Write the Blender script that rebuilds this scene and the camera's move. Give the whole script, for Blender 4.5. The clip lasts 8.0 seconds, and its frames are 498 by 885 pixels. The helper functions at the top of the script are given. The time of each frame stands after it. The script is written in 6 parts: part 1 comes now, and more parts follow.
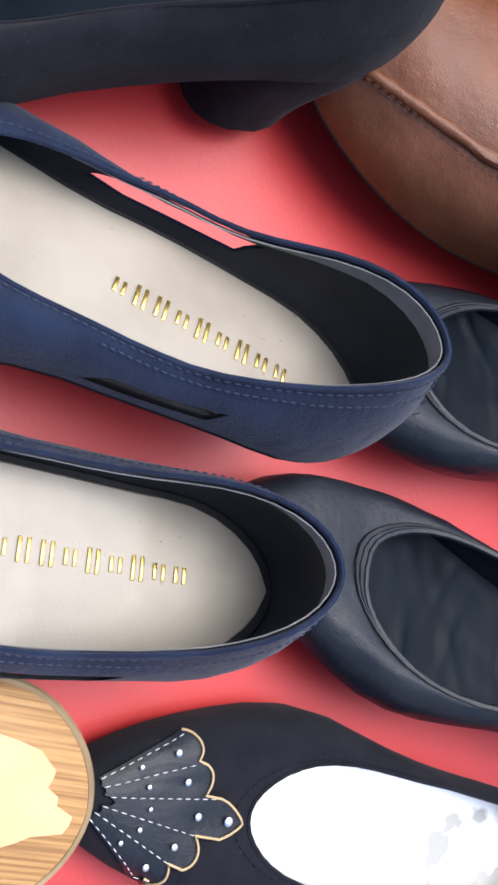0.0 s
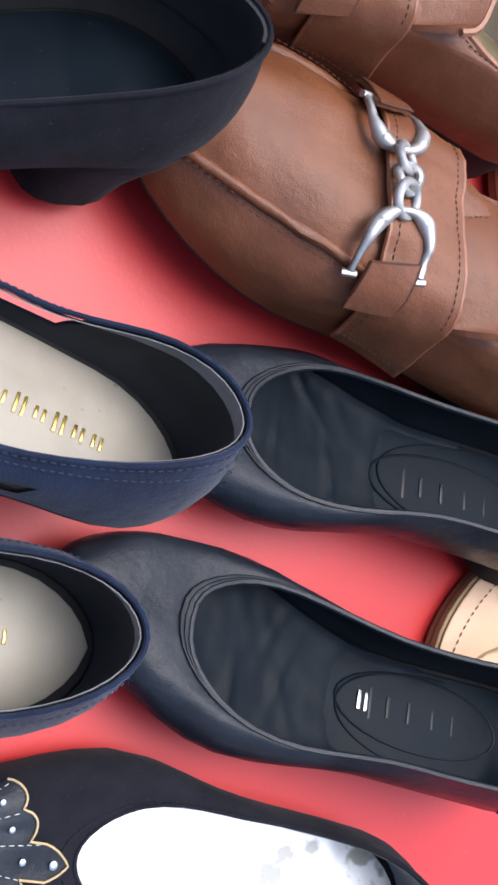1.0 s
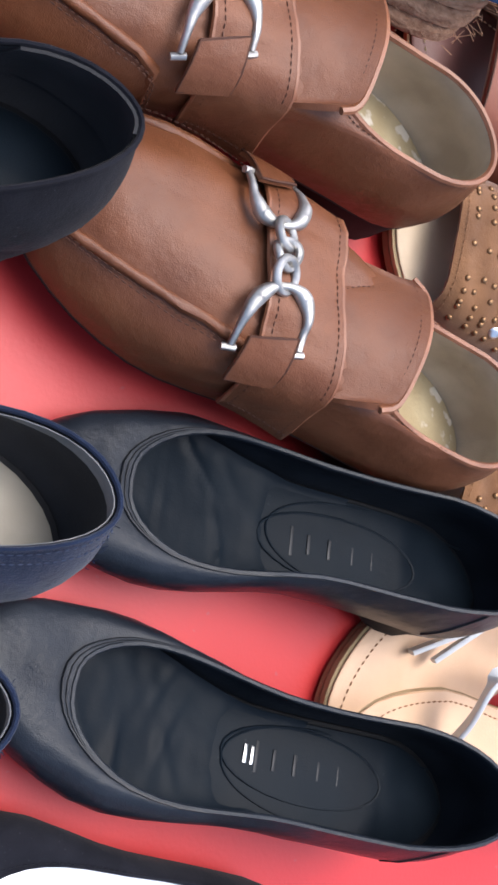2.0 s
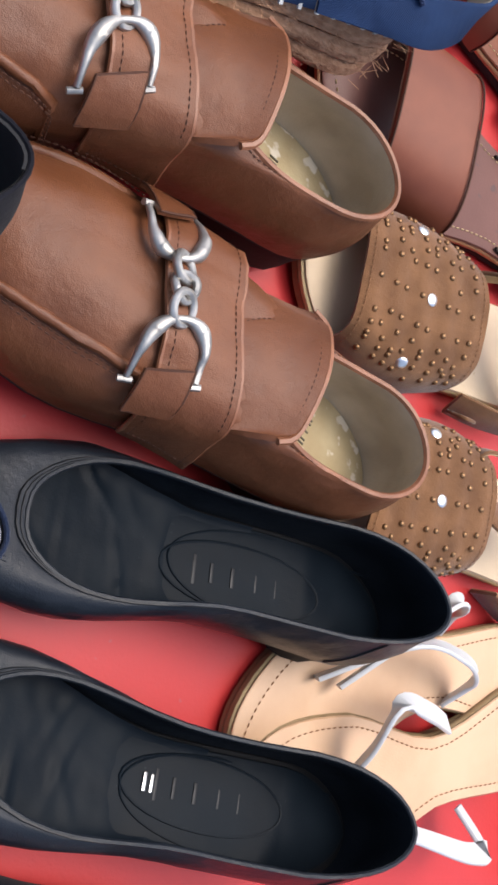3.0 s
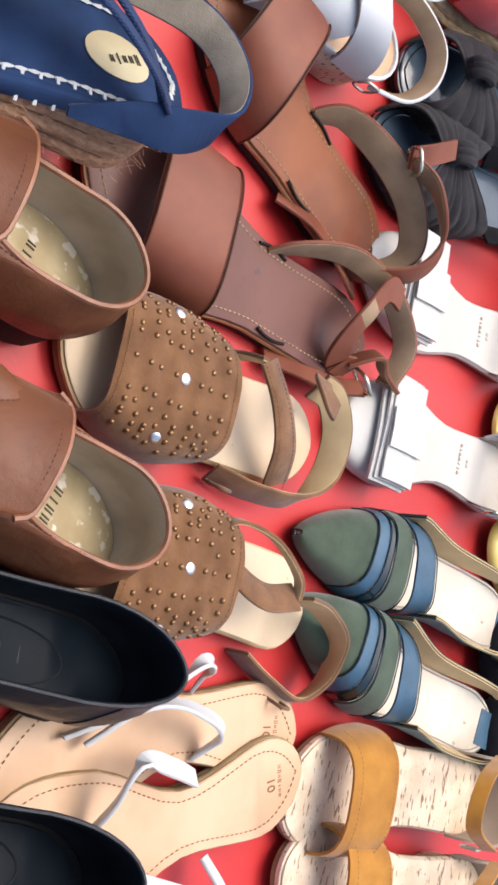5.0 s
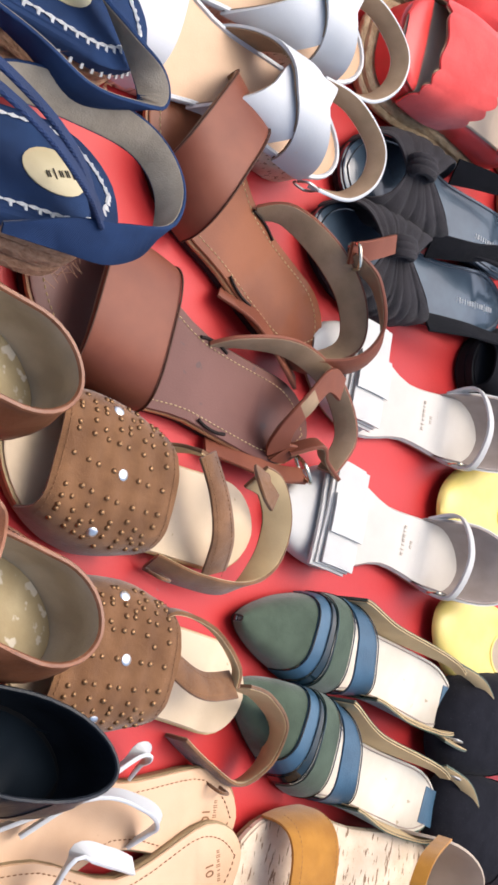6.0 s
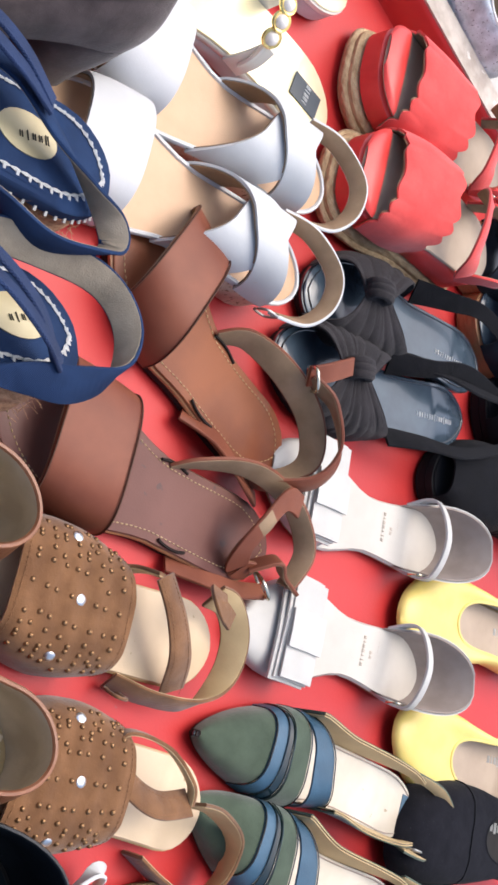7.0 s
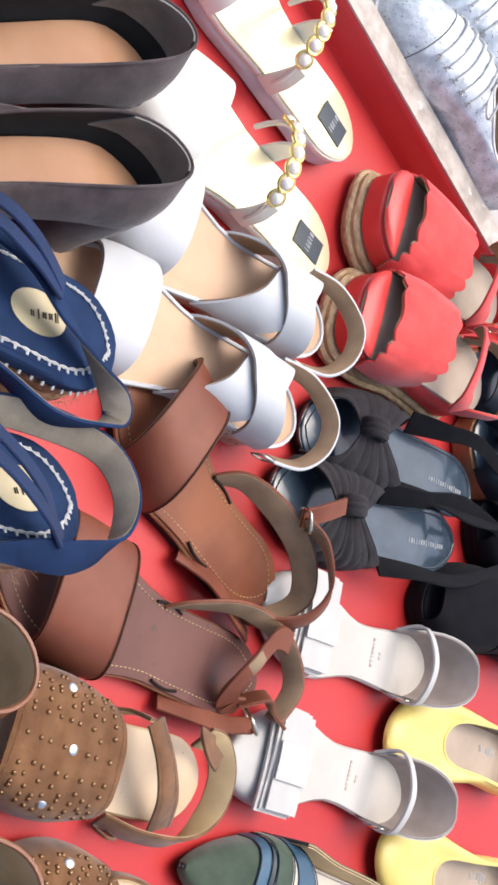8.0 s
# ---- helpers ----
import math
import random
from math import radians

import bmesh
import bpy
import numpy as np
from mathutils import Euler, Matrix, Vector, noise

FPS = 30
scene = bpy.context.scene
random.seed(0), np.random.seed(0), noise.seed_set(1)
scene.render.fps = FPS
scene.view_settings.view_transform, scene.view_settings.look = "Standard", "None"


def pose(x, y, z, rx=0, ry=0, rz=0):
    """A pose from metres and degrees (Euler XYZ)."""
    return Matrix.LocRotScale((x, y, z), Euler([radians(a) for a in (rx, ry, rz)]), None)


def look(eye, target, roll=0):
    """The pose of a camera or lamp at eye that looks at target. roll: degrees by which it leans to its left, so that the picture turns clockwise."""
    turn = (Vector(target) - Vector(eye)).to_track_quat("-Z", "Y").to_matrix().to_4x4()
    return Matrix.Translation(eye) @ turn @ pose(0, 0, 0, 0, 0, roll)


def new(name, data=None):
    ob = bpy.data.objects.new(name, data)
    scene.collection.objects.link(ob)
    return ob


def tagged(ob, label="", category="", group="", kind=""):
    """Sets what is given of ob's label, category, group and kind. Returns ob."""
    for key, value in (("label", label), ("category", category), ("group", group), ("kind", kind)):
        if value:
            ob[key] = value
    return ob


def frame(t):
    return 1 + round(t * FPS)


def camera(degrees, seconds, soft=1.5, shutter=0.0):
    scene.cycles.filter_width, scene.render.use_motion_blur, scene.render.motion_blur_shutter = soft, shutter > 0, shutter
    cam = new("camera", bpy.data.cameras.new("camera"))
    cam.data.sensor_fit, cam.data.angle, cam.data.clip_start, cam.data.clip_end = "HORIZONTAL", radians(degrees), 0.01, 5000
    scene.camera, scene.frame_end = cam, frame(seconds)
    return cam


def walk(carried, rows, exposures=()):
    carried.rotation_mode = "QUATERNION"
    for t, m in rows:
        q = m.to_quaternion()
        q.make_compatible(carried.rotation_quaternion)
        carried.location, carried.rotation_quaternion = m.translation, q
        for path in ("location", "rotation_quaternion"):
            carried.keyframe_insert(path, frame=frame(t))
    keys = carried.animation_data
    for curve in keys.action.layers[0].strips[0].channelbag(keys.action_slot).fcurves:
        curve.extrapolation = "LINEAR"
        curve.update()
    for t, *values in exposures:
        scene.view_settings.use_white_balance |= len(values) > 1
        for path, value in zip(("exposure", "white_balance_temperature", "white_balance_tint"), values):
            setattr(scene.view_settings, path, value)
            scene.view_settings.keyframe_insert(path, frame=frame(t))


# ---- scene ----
cam = camera(24.0, 8.0, soft=2.9)
PATH = [
    (0, (0.004, 0.009, 0.357), (1.076, 0.182, -1.322), 89.8),
    (0.5, (0.018, 0.021, 0.38), (1.131, 0.196, -1.272), 89.9),
    (1, (0.023, 0.038, 0.399), (1.176, 0.206, -1.227), 90.5),
    (1.5, (0.029, 0.059, 0.414), (1.216, 0.216, -1.188), 91.3),
    (3, (0.048, 0.081, 0.44), (1.324, 0.271, -1.089), 91.2),
    (3.5, (0.056, 0.092, 0.454), (1.366, 0.304, -1.042), 91.1),
    (4, (0.056, 0.095, 0.472), (1.418, 0.33, -0.973), 91.2),
    (4.5, (0.057, 0.099, 0.487), (1.472, 0.354, -0.903), 91.3),
    (5, (0.055, 0.107, 0.496), (1.508, 0.378, -0.85), 91.5),
    (6.5, (0.048, 0.148, 0.543), (1.498, 0.562, -0.771), 88.3),
    (7, (0.038, 0.164, 0.557), (1.48, 0.637, -0.746), 87.2),
    (7.5, (0.019, 0.199, 0.576), (1.447, 0.704, -0.73), 87.1),
    (8, (-0.002, 0.232, 0.587), (1.414, 0.754, -0.725), 87.7),
]
walk(cam, [(t, look(eye, target, roll)) for t, eye, target, roll in PATH], exposures=[(0, 1.06, 5800, 10), (1.5, 1.05, 5750, 10), (3.5, 0.64, 6250, 10), (4.6, 0.77, 6250, 10), (6.5, 0.71, 6220, 10), (8, 0.69, 6200, 10)])

# ---- light ----
world = bpy.data.worlds.new("sky")
scene.world = world
world.use_nodes = True
wn = world.node_tree.nodes
sky = wn.new("ShaderNodeTexSky")
sky.sky_type, sky.sun_disc = "NISHITA", False
sky.sun_elevation, sky.sun_rotation = radians(66), radians(38)
sky.air_density, sky.dust_density, sky.ozone_density = 1.0, 6.0, 1.0
world.node_tree.links.new(sky.outputs[0], wn["Background"].inputs[0])
wn["Background"].inputs[1].default_value = 0.15
sun = new("sun", bpy.data.lights.new("sun", "SUN"))
sun.data.energy, sun.data.angle, sun.data.color = 1.1, radians(44), (1.0, 0.97, 0.92)
sun.matrix_world = look((0.80, 0.63, 3.0), (0.5, 0.25, 0.0))


# ---- materials ----
def surf(name, c1, c2=None, rough=0.5, scale=60, bump=0.15, bscale=900, metal=0.0, sheen=0.0, coat=0.0, spread=(0.35, 0.65),
         kind="noise", stretch=(1, 1, 1), fleck=None, spec=0.5, rvar=0.12, crease=None):
    """A procedural surface in metres of its object: colour of two scales, worn gloss and fine relief."""
    m = bpy.data.materials.new(name)
    m.use_nodes = True
    nt, p = m.node_tree, m.node_tree.nodes["Principled BSDF"]
    N, K = nt.nodes.new, nt.links.new
    tc, mp = N("ShaderNodeTexCoord"), N("ShaderNodeMapping")
    mp.inputs["Scale"].default_value = stretch
    K(tc.outputs["Object"], mp.inputs[0])
    big, fine, ramp = N("ShaderNodeTexNoise"), N("ShaderNodeTexNoise"), N("ShaderNodeValToRGB")
    big.inputs["Scale"].default_value, big.inputs["Detail"].default_value = scale, 6
    K(mp.outputs[0], big.inputs[0])
    c2 = c2 or tuple(v * 0.75 for v in c1)
    ramp.color_ramp.elements[0].position, ramp.color_ramp.elements[1].position = spread
    ramp.color_ramp.elements[0].color, ramp.color_ramp.elements[1].color = (*c2, 1), (*c1, 1)
    K(big.outputs[0], ramp.inputs[0])
    colour = ramp.outputs[0]
    if kind == "weave":
        fine = N("ShaderNodeTexWave")
        fine.inputs["Scale"].default_value, fine.inputs["Distortion"].default_value = bscale, 2.0
        fine.bands_direction = "DIAGONAL"
    elif kind == "grain":
        fine = N("ShaderNodeTexVoronoi")
        fine.inputs["Scale"].default_value = bscale
    else:
        fine.inputs["Scale"].default_value, fine.inputs["Detail"].default_value = bscale, 4
    K(mp.outputs[0], fine.inputs[0])
    small = fine.outputs["Distance"] if kind == "grain" else fine.outputs[1 if kind == "weave" else 0]
    if fleck:
        f, fr, mx = N("ShaderNodeTexNoise"), N("ShaderNodeValToRGB"), N("ShaderNodeMix")
        f.inputs["Scale"].default_value, f.inputs["Detail"].default_value = fleck[1], 3
        fmap = N("ShaderNodeMapping")
        fmap.inputs["Scale"].default_value = fleck[3] if len(fleck) > 3 else (1, 1, 1)
        K(tc.outputs["Object"], fmap.inputs[0])
        K(fmap.outputs[0], f.inputs[0])
        fr.color_ramp.elements[0].position, fr.color_ramp.elements[1].position = fleck[2], fleck[2] + 0.04
        K(f.outputs[0], fr.inputs[0])
        mx.data_type = "RGBA"
        K(fr.outputs[0], mx.inputs[0])
        K(colour, mx.inputs[6])
        mx.inputs[7].default_value = (*fleck[0], 1)
        colour = mx.outputs[2]
    K(colour, p.inputs["Base Color"])
    rr = N("ShaderNodeMapRange")
    rr.inputs["To Min"].default_value, rr.inputs["To Max"].default_value = max(rough - rvar, 0.03), min(rough + rvar, 1)
    K(big.outputs[0], rr.inputs[0])
    K(rr.outputs[0], p.inputs["Roughness"])
    b1, b2 = N("ShaderNodeBump"), N("ShaderNodeBump")
    b1.inputs["Strength"].default_value, b1.inputs["Distance"].default_value = bump, 0.0006
    b2.inputs["Strength"].default_value, b2.inputs["Distance"].default_value = crease or bump * 0.8, 0.003
    K(small, b1.inputs["Height"])
    K(big.outputs[0], b2.inputs["Height"])
    K(b2.outputs[0], b1.inputs["Normal"])
    K(b1.outputs[0], p.inputs["Normal"])
    p.inputs["Metallic"].default_value = metal
    p.inputs["Sheen Weight"].default_value = sheen
    p.inputs["Coat Weight"].default_value = coat
    p.inputs["Specular IOR Level"].default_value = spec
    return m


M = {}
M["red_vinyl"] = surf("red_vinyl", (0.50, 0.026, 0.0255), (0.43, 0.020, 0.0195), 0.42, 9, 0.16, 500, spread=(0.3, 0.7), fleck=((0.40, 0.05, 0.05), 160, 0.72), spec=0.5)
M["lip"] = surf("worn_edging", (0.52, 0.46, 0.40), (0.36, 0.30, 0.25), 0.6, 70, 0.4, 500, fleck=((0.62, 0.58, 0.53), 60, 0.66))
M["ground"] = surf("asphalt", (0.07, 0.07, 0.068), (0.04, 0.04, 0.04), 0.85, 14, 0.6, 250)
M["grey_cloth"] = surf("grey_cloth", (0.55, 0.53, 0.50), (0.4, 0.38, 0.36), 0.8, 20, 0.3, 900, kind="weave")
M["navy_thread"] = surf("navy_thread", (0.026, 0.038, 0.075), None, 0.8, 60, 0.2, 800)
M["navy_suede"] = surf("navy_suede", (0.0125, 0.0205, 0.046), (0.0075, 0.0125, 0.030), 0.95, 70, 0.6, 1500, sheen=0.12, spec=0.15, fleck=((0.030, 0.040, 0.068), 700, 0.70))
M["black_suede"] = surf("black_suede", (0.0120, 0.0120, 0.0160), (0.0075, 0.0076, 0.0105), 0.95, 80, 0.35, 1500, sheen=0.04, spec=0.08, fleck=((0.030, 0.030, 0.035), 650, 0.68))
M["grey_suede"] = surf("grey_suede", (0.088, 0.066, 0.065), (0.052, 0.038, 0.038), 0.95, 60, 0.35, 1500, sheen=0.25, spec=0.15)
M["black_leather"] = surf("black_leather", (0.0150, 0.0185, 0.0250), (0.0090, 0.0115, 0.0160), 0.36, 40, 0.20, 2200, kind="grain", spec=0.24, crease=0.65, rvar=0.24)
M["black_insole"] = surf("black_insole", (0.0072, 0.0108, 0.0152), (0.0044, 0.0068, 0.0100), 0.40, 22, 0.14, 1400, spec=0.06, crease=0.4, rvar=0.25, fleck=((0.022, 0.026, 0.030), 420, 0.72))
M["black_lining"] = surf("black_lining", (0.0115, 0.0145, 0.0190), (0.0065, 0.0085, 0.0115), 0.5, 30, 0.28, 1400, spec=0.18, crease=0.6, rvar=0.2, fleck=((0.02, 0.022, 0.025), 420, 0.72))
M["black_cloth"] = surf("black_cloth", (0.0075, 0.0075, 0.0100), (0.004, 0.004, 0.0055), 0.85, 60, 0.4, 1200, kind="weave", sheen=0.03, spec=0.12)
M["charcoal_cloth"] = surf("charcoal_cloth", (0.034, 0.030, 0.032), (0.020, 0.0175, 0.019), 0.85, 60, 0.4, 1200, kind="weave", sheen=0.06, spec=0.15)
M["slate_patent"] = surf("slate_patent", (0.055, 0.080, 0.105), (0.030, 0.045, 0.064), 0.2, 25, 0.12, 600, coat=0.3)
M["patent_black"] = surf("patent_black", (0.022, 0.028, 0.036), (0.012, 0.015, 0.020), 0.15, 25, 0.1, 600, coat=0.4)
M["beige_insole"] = surf("beige_insole", (0.335, 0.300, 0.240), (0.265, 0.235, 0.185), 0.55, 30, 0.2, 800, fleck=((0.22, 0.18, 0.13), 230, 0.71))
M["grey_lining"] = surf("grey_lining", (0.22, 0.215, 0.21), (0.13, 0.13, 0.13), 0.9, 50, 0.3, 1200)
M["dark_lining"] = surf("dark_lining", (0.021, 0.020, 0.021), (0.011, 0.011, 0.012), 0.9, 50, 0.3, 1200)
M["gold_print"] = surf("gold_print", (0.78, 0.58, 0.18), (0.6, 0.42, 0.1), 0.3, 120, 0.1, 900, metal=0.9)
M["brown_leather"] = surf("brown_leather", (0.180, 0.066, 0.028), (0.108, 0.037, 0.015), 0.40, 30, 0.24, 2200, kind="grain", spec=0.32, spread=(0.3, 0.72), crease=0.95, rvar=0.22)
M["brown_seam"] = surf("brown_seam", (0.26, 0.105, 0.05), (0.17, 0.06, 0.025), 0.45, 60, 0.3, 800)
M["brown_thread"] = surf("brown_thread", (0.07, 0.022, 0.008), None, 0.8, 60, 0.2, 800)
M["loafer_lining"] = surf("loafer_lining", (0.56, 0.47, 0.34), (0.40, 0.325, 0.225), 0.75, 30, 0.3, 900)
M["loafer_insole"] = surf("loafer_insole", (0.44, 0.36, 0.215), (0.30, 0.225, 0.115), 0.45, 30, 0.3, 700, fleck=((0.60, 0.54, 0.44), 75, 0.57))
M["dark_print"] = surf("dark_print", (0.085, 0.07, 0.045), None, 0.6, 80, 0.1, 500)
M["pewter"] = surf("pewter", (0.56, 0.54, 0.51), (0.36, 0.34, 0.31), 0.52, 90, 0.15, 900, metal=1.0)
M["bright_metal"] = surf("bright_metal", (0.72, 0.66, 0.52), (0.55, 0.48, 0.36), 0.2, 90, 0.1, 900, metal=1.0)
M["black_rubber"] = surf("black_rubber", (0.012, 0.012, 0.013), None, 0.7, 60, 0.3, 600, spec=0.15)
M["silver_foil"] = surf("silver_foil", (0.90, 0.90, 0.89), (0.80, 0.80, 0.78), 0.30, 30, 0.30, 700, metal=0.45, fleck=((0.42, 0.41, 0.36), 40, 0.615))
M["white_thread"] = surf("white_thread", (0.66, 0.66, 0.64), None, 0.8, 60, 0.2, 800)
M["bamboo"] = surf("bamboo", (0.43, 0.245, 0.085), (0.25, 0.125, 0.038), 0.5, 60, 0.3, 200, stretch=(0.25, 14, 14), spread=(0.38, 0.62))
M["tan_insole"] = surf("tan_insole", (0.64, 0.41, 0.20), (0.54, 0.33, 0.15), 0.5, 25, 0.2, 900, fleck=((0.45, 0.26, 0.14), 200, 0.73))
M["natural_leather"] = surf("natural_leather", (0.60, 0.395, 0.245), (0.51, 0.32, 0.185), 0.5, 18, 0.22, 900, fleck=((0.45, 0.27, 0.15), 150, 0.74))
M["tan_thread"] = surf("tan_thread", (0.26, 0.12, 0.05), None, 0.8, 60, 0.2, 800)
M["sole_tan"] = surf("sole_tan", (0.28, 0.20, 0.10), (0.20, 0.13, 0.06), 0.7, 50, 0.3, 700)
M["sole_dark"] = surf("sole_dark", (0.026, 0.018, 0.016), None, 0.7, 50, 0.3, 700, spec=0.12)
M["white_leather"] = surf("white_leather", (0.56, 0.57, 0.575), (0.50, 0.505, 0.505), 0.55, 25, 0.16, 900, fleck=((0.5, 0.47, 0.43), 130, 0.74))
M["white_grey"] = surf("white_grey", (0.54, 0.54, 0.55), (0.46, 0.46, 0.46), 0.55, 25, 0.16, 900)
M["stud_suede"] = surf("stud_suede", (0.205, 0.100, 0.044), (0.130, 0.060, 0.025), 0.95, 60, 0.5, 1500, sheen=0.3, spec=0.15)
M["cream_insole"] = surf("cream_insole", (0.60, 0.465, 0.315), (0.51, 0.385, 0.245), 0.6, 25, 0.2, 900, fleck=((0.4, 0.28, 0.16), 150, 0.73))
M["brass_stud"] = surf("brass_stud", (0.34, 0.20, 0.10), (0.20, 0.11, 0.05), 0.45, 200, 0.1, 900, metal=0.85)
M["mirror_stud"] = surf("mirror_stud", (0.95, 0.95, 0.93), None, 0.32, 100, 0.05, 900, metal=1.0)
M["cocoa_leather"] = surf("cocoa_leather", (0.215, 0.072, 0.040), (0.150, 0.045, 0.025), 0.48, 22, 0.10, 2200, kind="grain", spec=0.25, crease=0.25)
M["cocoa_insole"] = surf("cocoa_insole", (0.150, 0.064, 0.050), (0.105, 0.040, 0.030), 0.46, 16, 0.2, 900, spec=0.3, fleck=((0.09, 0.05, 0.045), 70, 0.66))
M["saddle_insole"] = surf("saddle_insole", (0.235, 0.076, 0.030), (0.150, 0.043, 0.017), 0.44, 16, 0.2, 900, spec=0.3)
M["taupe_lining"] = surf("taupe_lining", (0.32, 0.215, 0.13), (0.22, 0.145, 0.08), 0.85, 40, 0.35, 1100)
M["blue_canvas"] = surf("blue_canvas", (0.020, 0.045, 0.118), (0.012, 0.028, 0.078), 0.85, 40, 0.5, 900, kind="weave", spec=0.2)
M["blue_elastic"] = surf("blue_elastic", (0.014, 0.036, 0.115), (0.008, 0.022, 0.075), 0.8, 40, 0.8, 420, kind="weave")
M["grey_canvas"] = surf("grey_canvas", (0.34, 0.285, 0.215), (0.23, 0.19, 0.14), 0.9, 50, 0.5, 1200)
M["jute"] = surf("jute", (0.48, 0.27, 0.155), (0.31, 0.155, 0.08), 0.95, 200, 0.9, 500, stretch=(1, 1, 2))
M["jute_pale"] = surf("jute_pale", (0.52, 0.38, 0.22), (0.34, 0.22, 0.11), 0.95, 120, 0.9, 300, stretch=(1, 1, 3))
M["gold_foil"] = surf("gold_foil", (0.86, 0.66, 0.26), (0.80, 0.58, 0.2), 0.25, 30, 0.1, 500, metal=0.9)
M["cream_gold"] = surf("cream_gold", (0.60, 0.53, 0.34), (0.50, 0.42, 0.25), 0.35, 30, 0.1, 500, metal=0.3)
M["grey_grip"] = surf("grey_grip", (0.25, 0.235, 0.205), (0.17, 0.160, 0.140), 0.9, 50, 0.3, 1200)
M["cream_patent"] = surf("cream_patent", (0.74, 0.71, 0.64), (0.68, 0.64, 0.55), 0.3, 18, 0.1, 600, coat=0.2)
M["pale_gold"] = surf("pale_gold", (0.92, 0.84, 0.58), (0.86, 0.74, 0.42), 0.30, 18, 0.1, 600, metal=0.45)
M["pearl"] = surf("pearl", (0.85, 0.80, 0.74), (0.8, 0.74, 0.66), 0.16, 90, 0.05, 900, coat=0.6)
M["green_suede"] = surf("green_suede", (0.072, 0.098, 0.066), (0.050, 0.070, 0.046), 0.95, 60, 0.4, 1500, sheen=0.3, spec=0.15)
M["teal_leather"] = surf("teal_leather", (0.045, 0.105, 0.165), (0.028, 0.07, 0.115), 0.4, 40, 0.25, 1000, kind="grain")
M["green_patent"] = surf("green_patent", (0.008, 0.022, 0.026), (0.004, 0.012, 0.016), 0.12, 25, 0.05, 600, coat=0.5)
M["stained_insole"] = surf("stained_insole", (0.60, 0.55, 0.46), (0.48, 0.42, 0.33), 0.6, 22, 0.25, 900, fleck=((0.34, 0.27, 0.18), 110, 0.68))
M["sand_lining"] = surf("sand_lining", (0.52, 0.385, 0.205), (0.42, 0.30, 0.15), 0.7, 30, 0.25, 900)
M["white_satin"] = surf("white_satin", (0.53, 0.515, 0.485), (0.45, 0.435, 0.405), 0.55, 22, 0.2, 900, kind="weave")
M["offwhite_insole"] = surf("offwhite_insole", (0.53, 0.495, 0.44), (0.46, 0.42, 0.37), 0.55, 20, 0.2, 900, fleck=((0.45, 0.38, 0.3), 150, 0.74))
M["mauve_lining"] = surf("mauve_lining", (0.36, 0.295, 0.255), (0.28, 0.225, 0.19), 0.85, 40, 0.25, 1100)
M["cork"] = surf("cork", (0.70, 0.57, 0.42), (0.58, 0.44, 0.30), 0.7, 60, 0.4, 500, fleck=((0.22, 0.13, 0.07), 170, 0.60, (2.4, 0.55, 1)))
M["mustard_suede"] = surf("mustard_suede", (0.42, 0.19, 0.028), (0.31, 0.13, 0.016), 0.95, 50, 0.4, 1500, sheen=0.3, spec=0.15)
M["coral_suede"] = surf("coral_suede", (0.72, 0.085, 0.075), (0.58, 0.055, 0.05), 0.9, 45, 0.4, 1400, sheen=0.3, spec=0.15)
M["coral_leather"] = surf("coral_leather", (0.72, 0.065, 0.055), (0.6, 0.045, 0.04), 0.4, 30, 0.15, 900)
M["yellow_leather"] = surf("yellow_leather", (0.78, 0.63, 0.20), (0.68, 0.53, 0.14), 0.38, 25, 0.2, 900, kind="grain")
M["taupe_insole"] = surf("taupe_insole", (0.43, 0.34, 0.26), (0.35, 0.27, 0.2), 0.6, 25, 0.2, 900)
M["peach_insole"] = surf("peach_insole", (0.55, 0.31, 0.18), (0.44, 0.23, 0.125), 0.5, 14, 0.2, 900)
M["silver_leather"] = surf("silver_leather", (0.70, 0.74, 0.78), (0.44, 0.47, 0.50), 0.42, 90, 0.5, 500, metal=0.25, fleck=((0.20, 0.21, 0.22), 420, 0.64))
M["pale_print"] = surf("pale_print", (0.66, 0.66, 0.64), None, 0.6, 60, 0.1, 500)
M["slate_print"] = surf("slate_print", (0.03, 0.04, 0.05), (0.02, 0.03, 0.04), 0.5, 60, 0.1, 500)
M["emboss"] = surf("embossed_mark", (0.006, 0.007, 0.009), None, 0.55, 60, 0.1, 500)
M["rope_tan"] = surf("stacked_tan", (0.40, 0.20, 0.09), (0.30, 0.14, 0.06), 0.5, 60, 0.3, 300, stretch=(1, 1, 6))


# ---- building blocks ----
def smooth(a, b, x):
    x = min(max((x - a) / (b - a), 0.0), 1.0)
    return x * x * (3 - 2 * x)


def mesh_from(name, verts, faces, mats, index=None, angle=45):
    me = bpy.data.meshes.new(name)
    me.from_pydata([tuple(v) for v in verts], [], faces)
    bm = bmesh.new()
    bm.from_mesh(me)
    bmesh.ops.recalc_face_normals(bm, faces=bm.faces)
    bm.to_mesh(me)
    bm.free()
    for m in mats:
        me.materials.append(m)
    if index:
        for p, i in zip(me.polygons, index):
            p.material_index = i
    me.shade_smooth()
    me.set_sharp_from_angle(angle=radians(angle))
    return me


def part(name, data, parent, label=""):
    """Links (verts, faces, material) as one mesh under a thing or a part."""
    me = data if not isinstance(data, tuple) else mesh_from(name, data[0], data[1], [data[2]])
    ob = new(name, me)
    ob.parent = parent
    return tagged(ob, label)


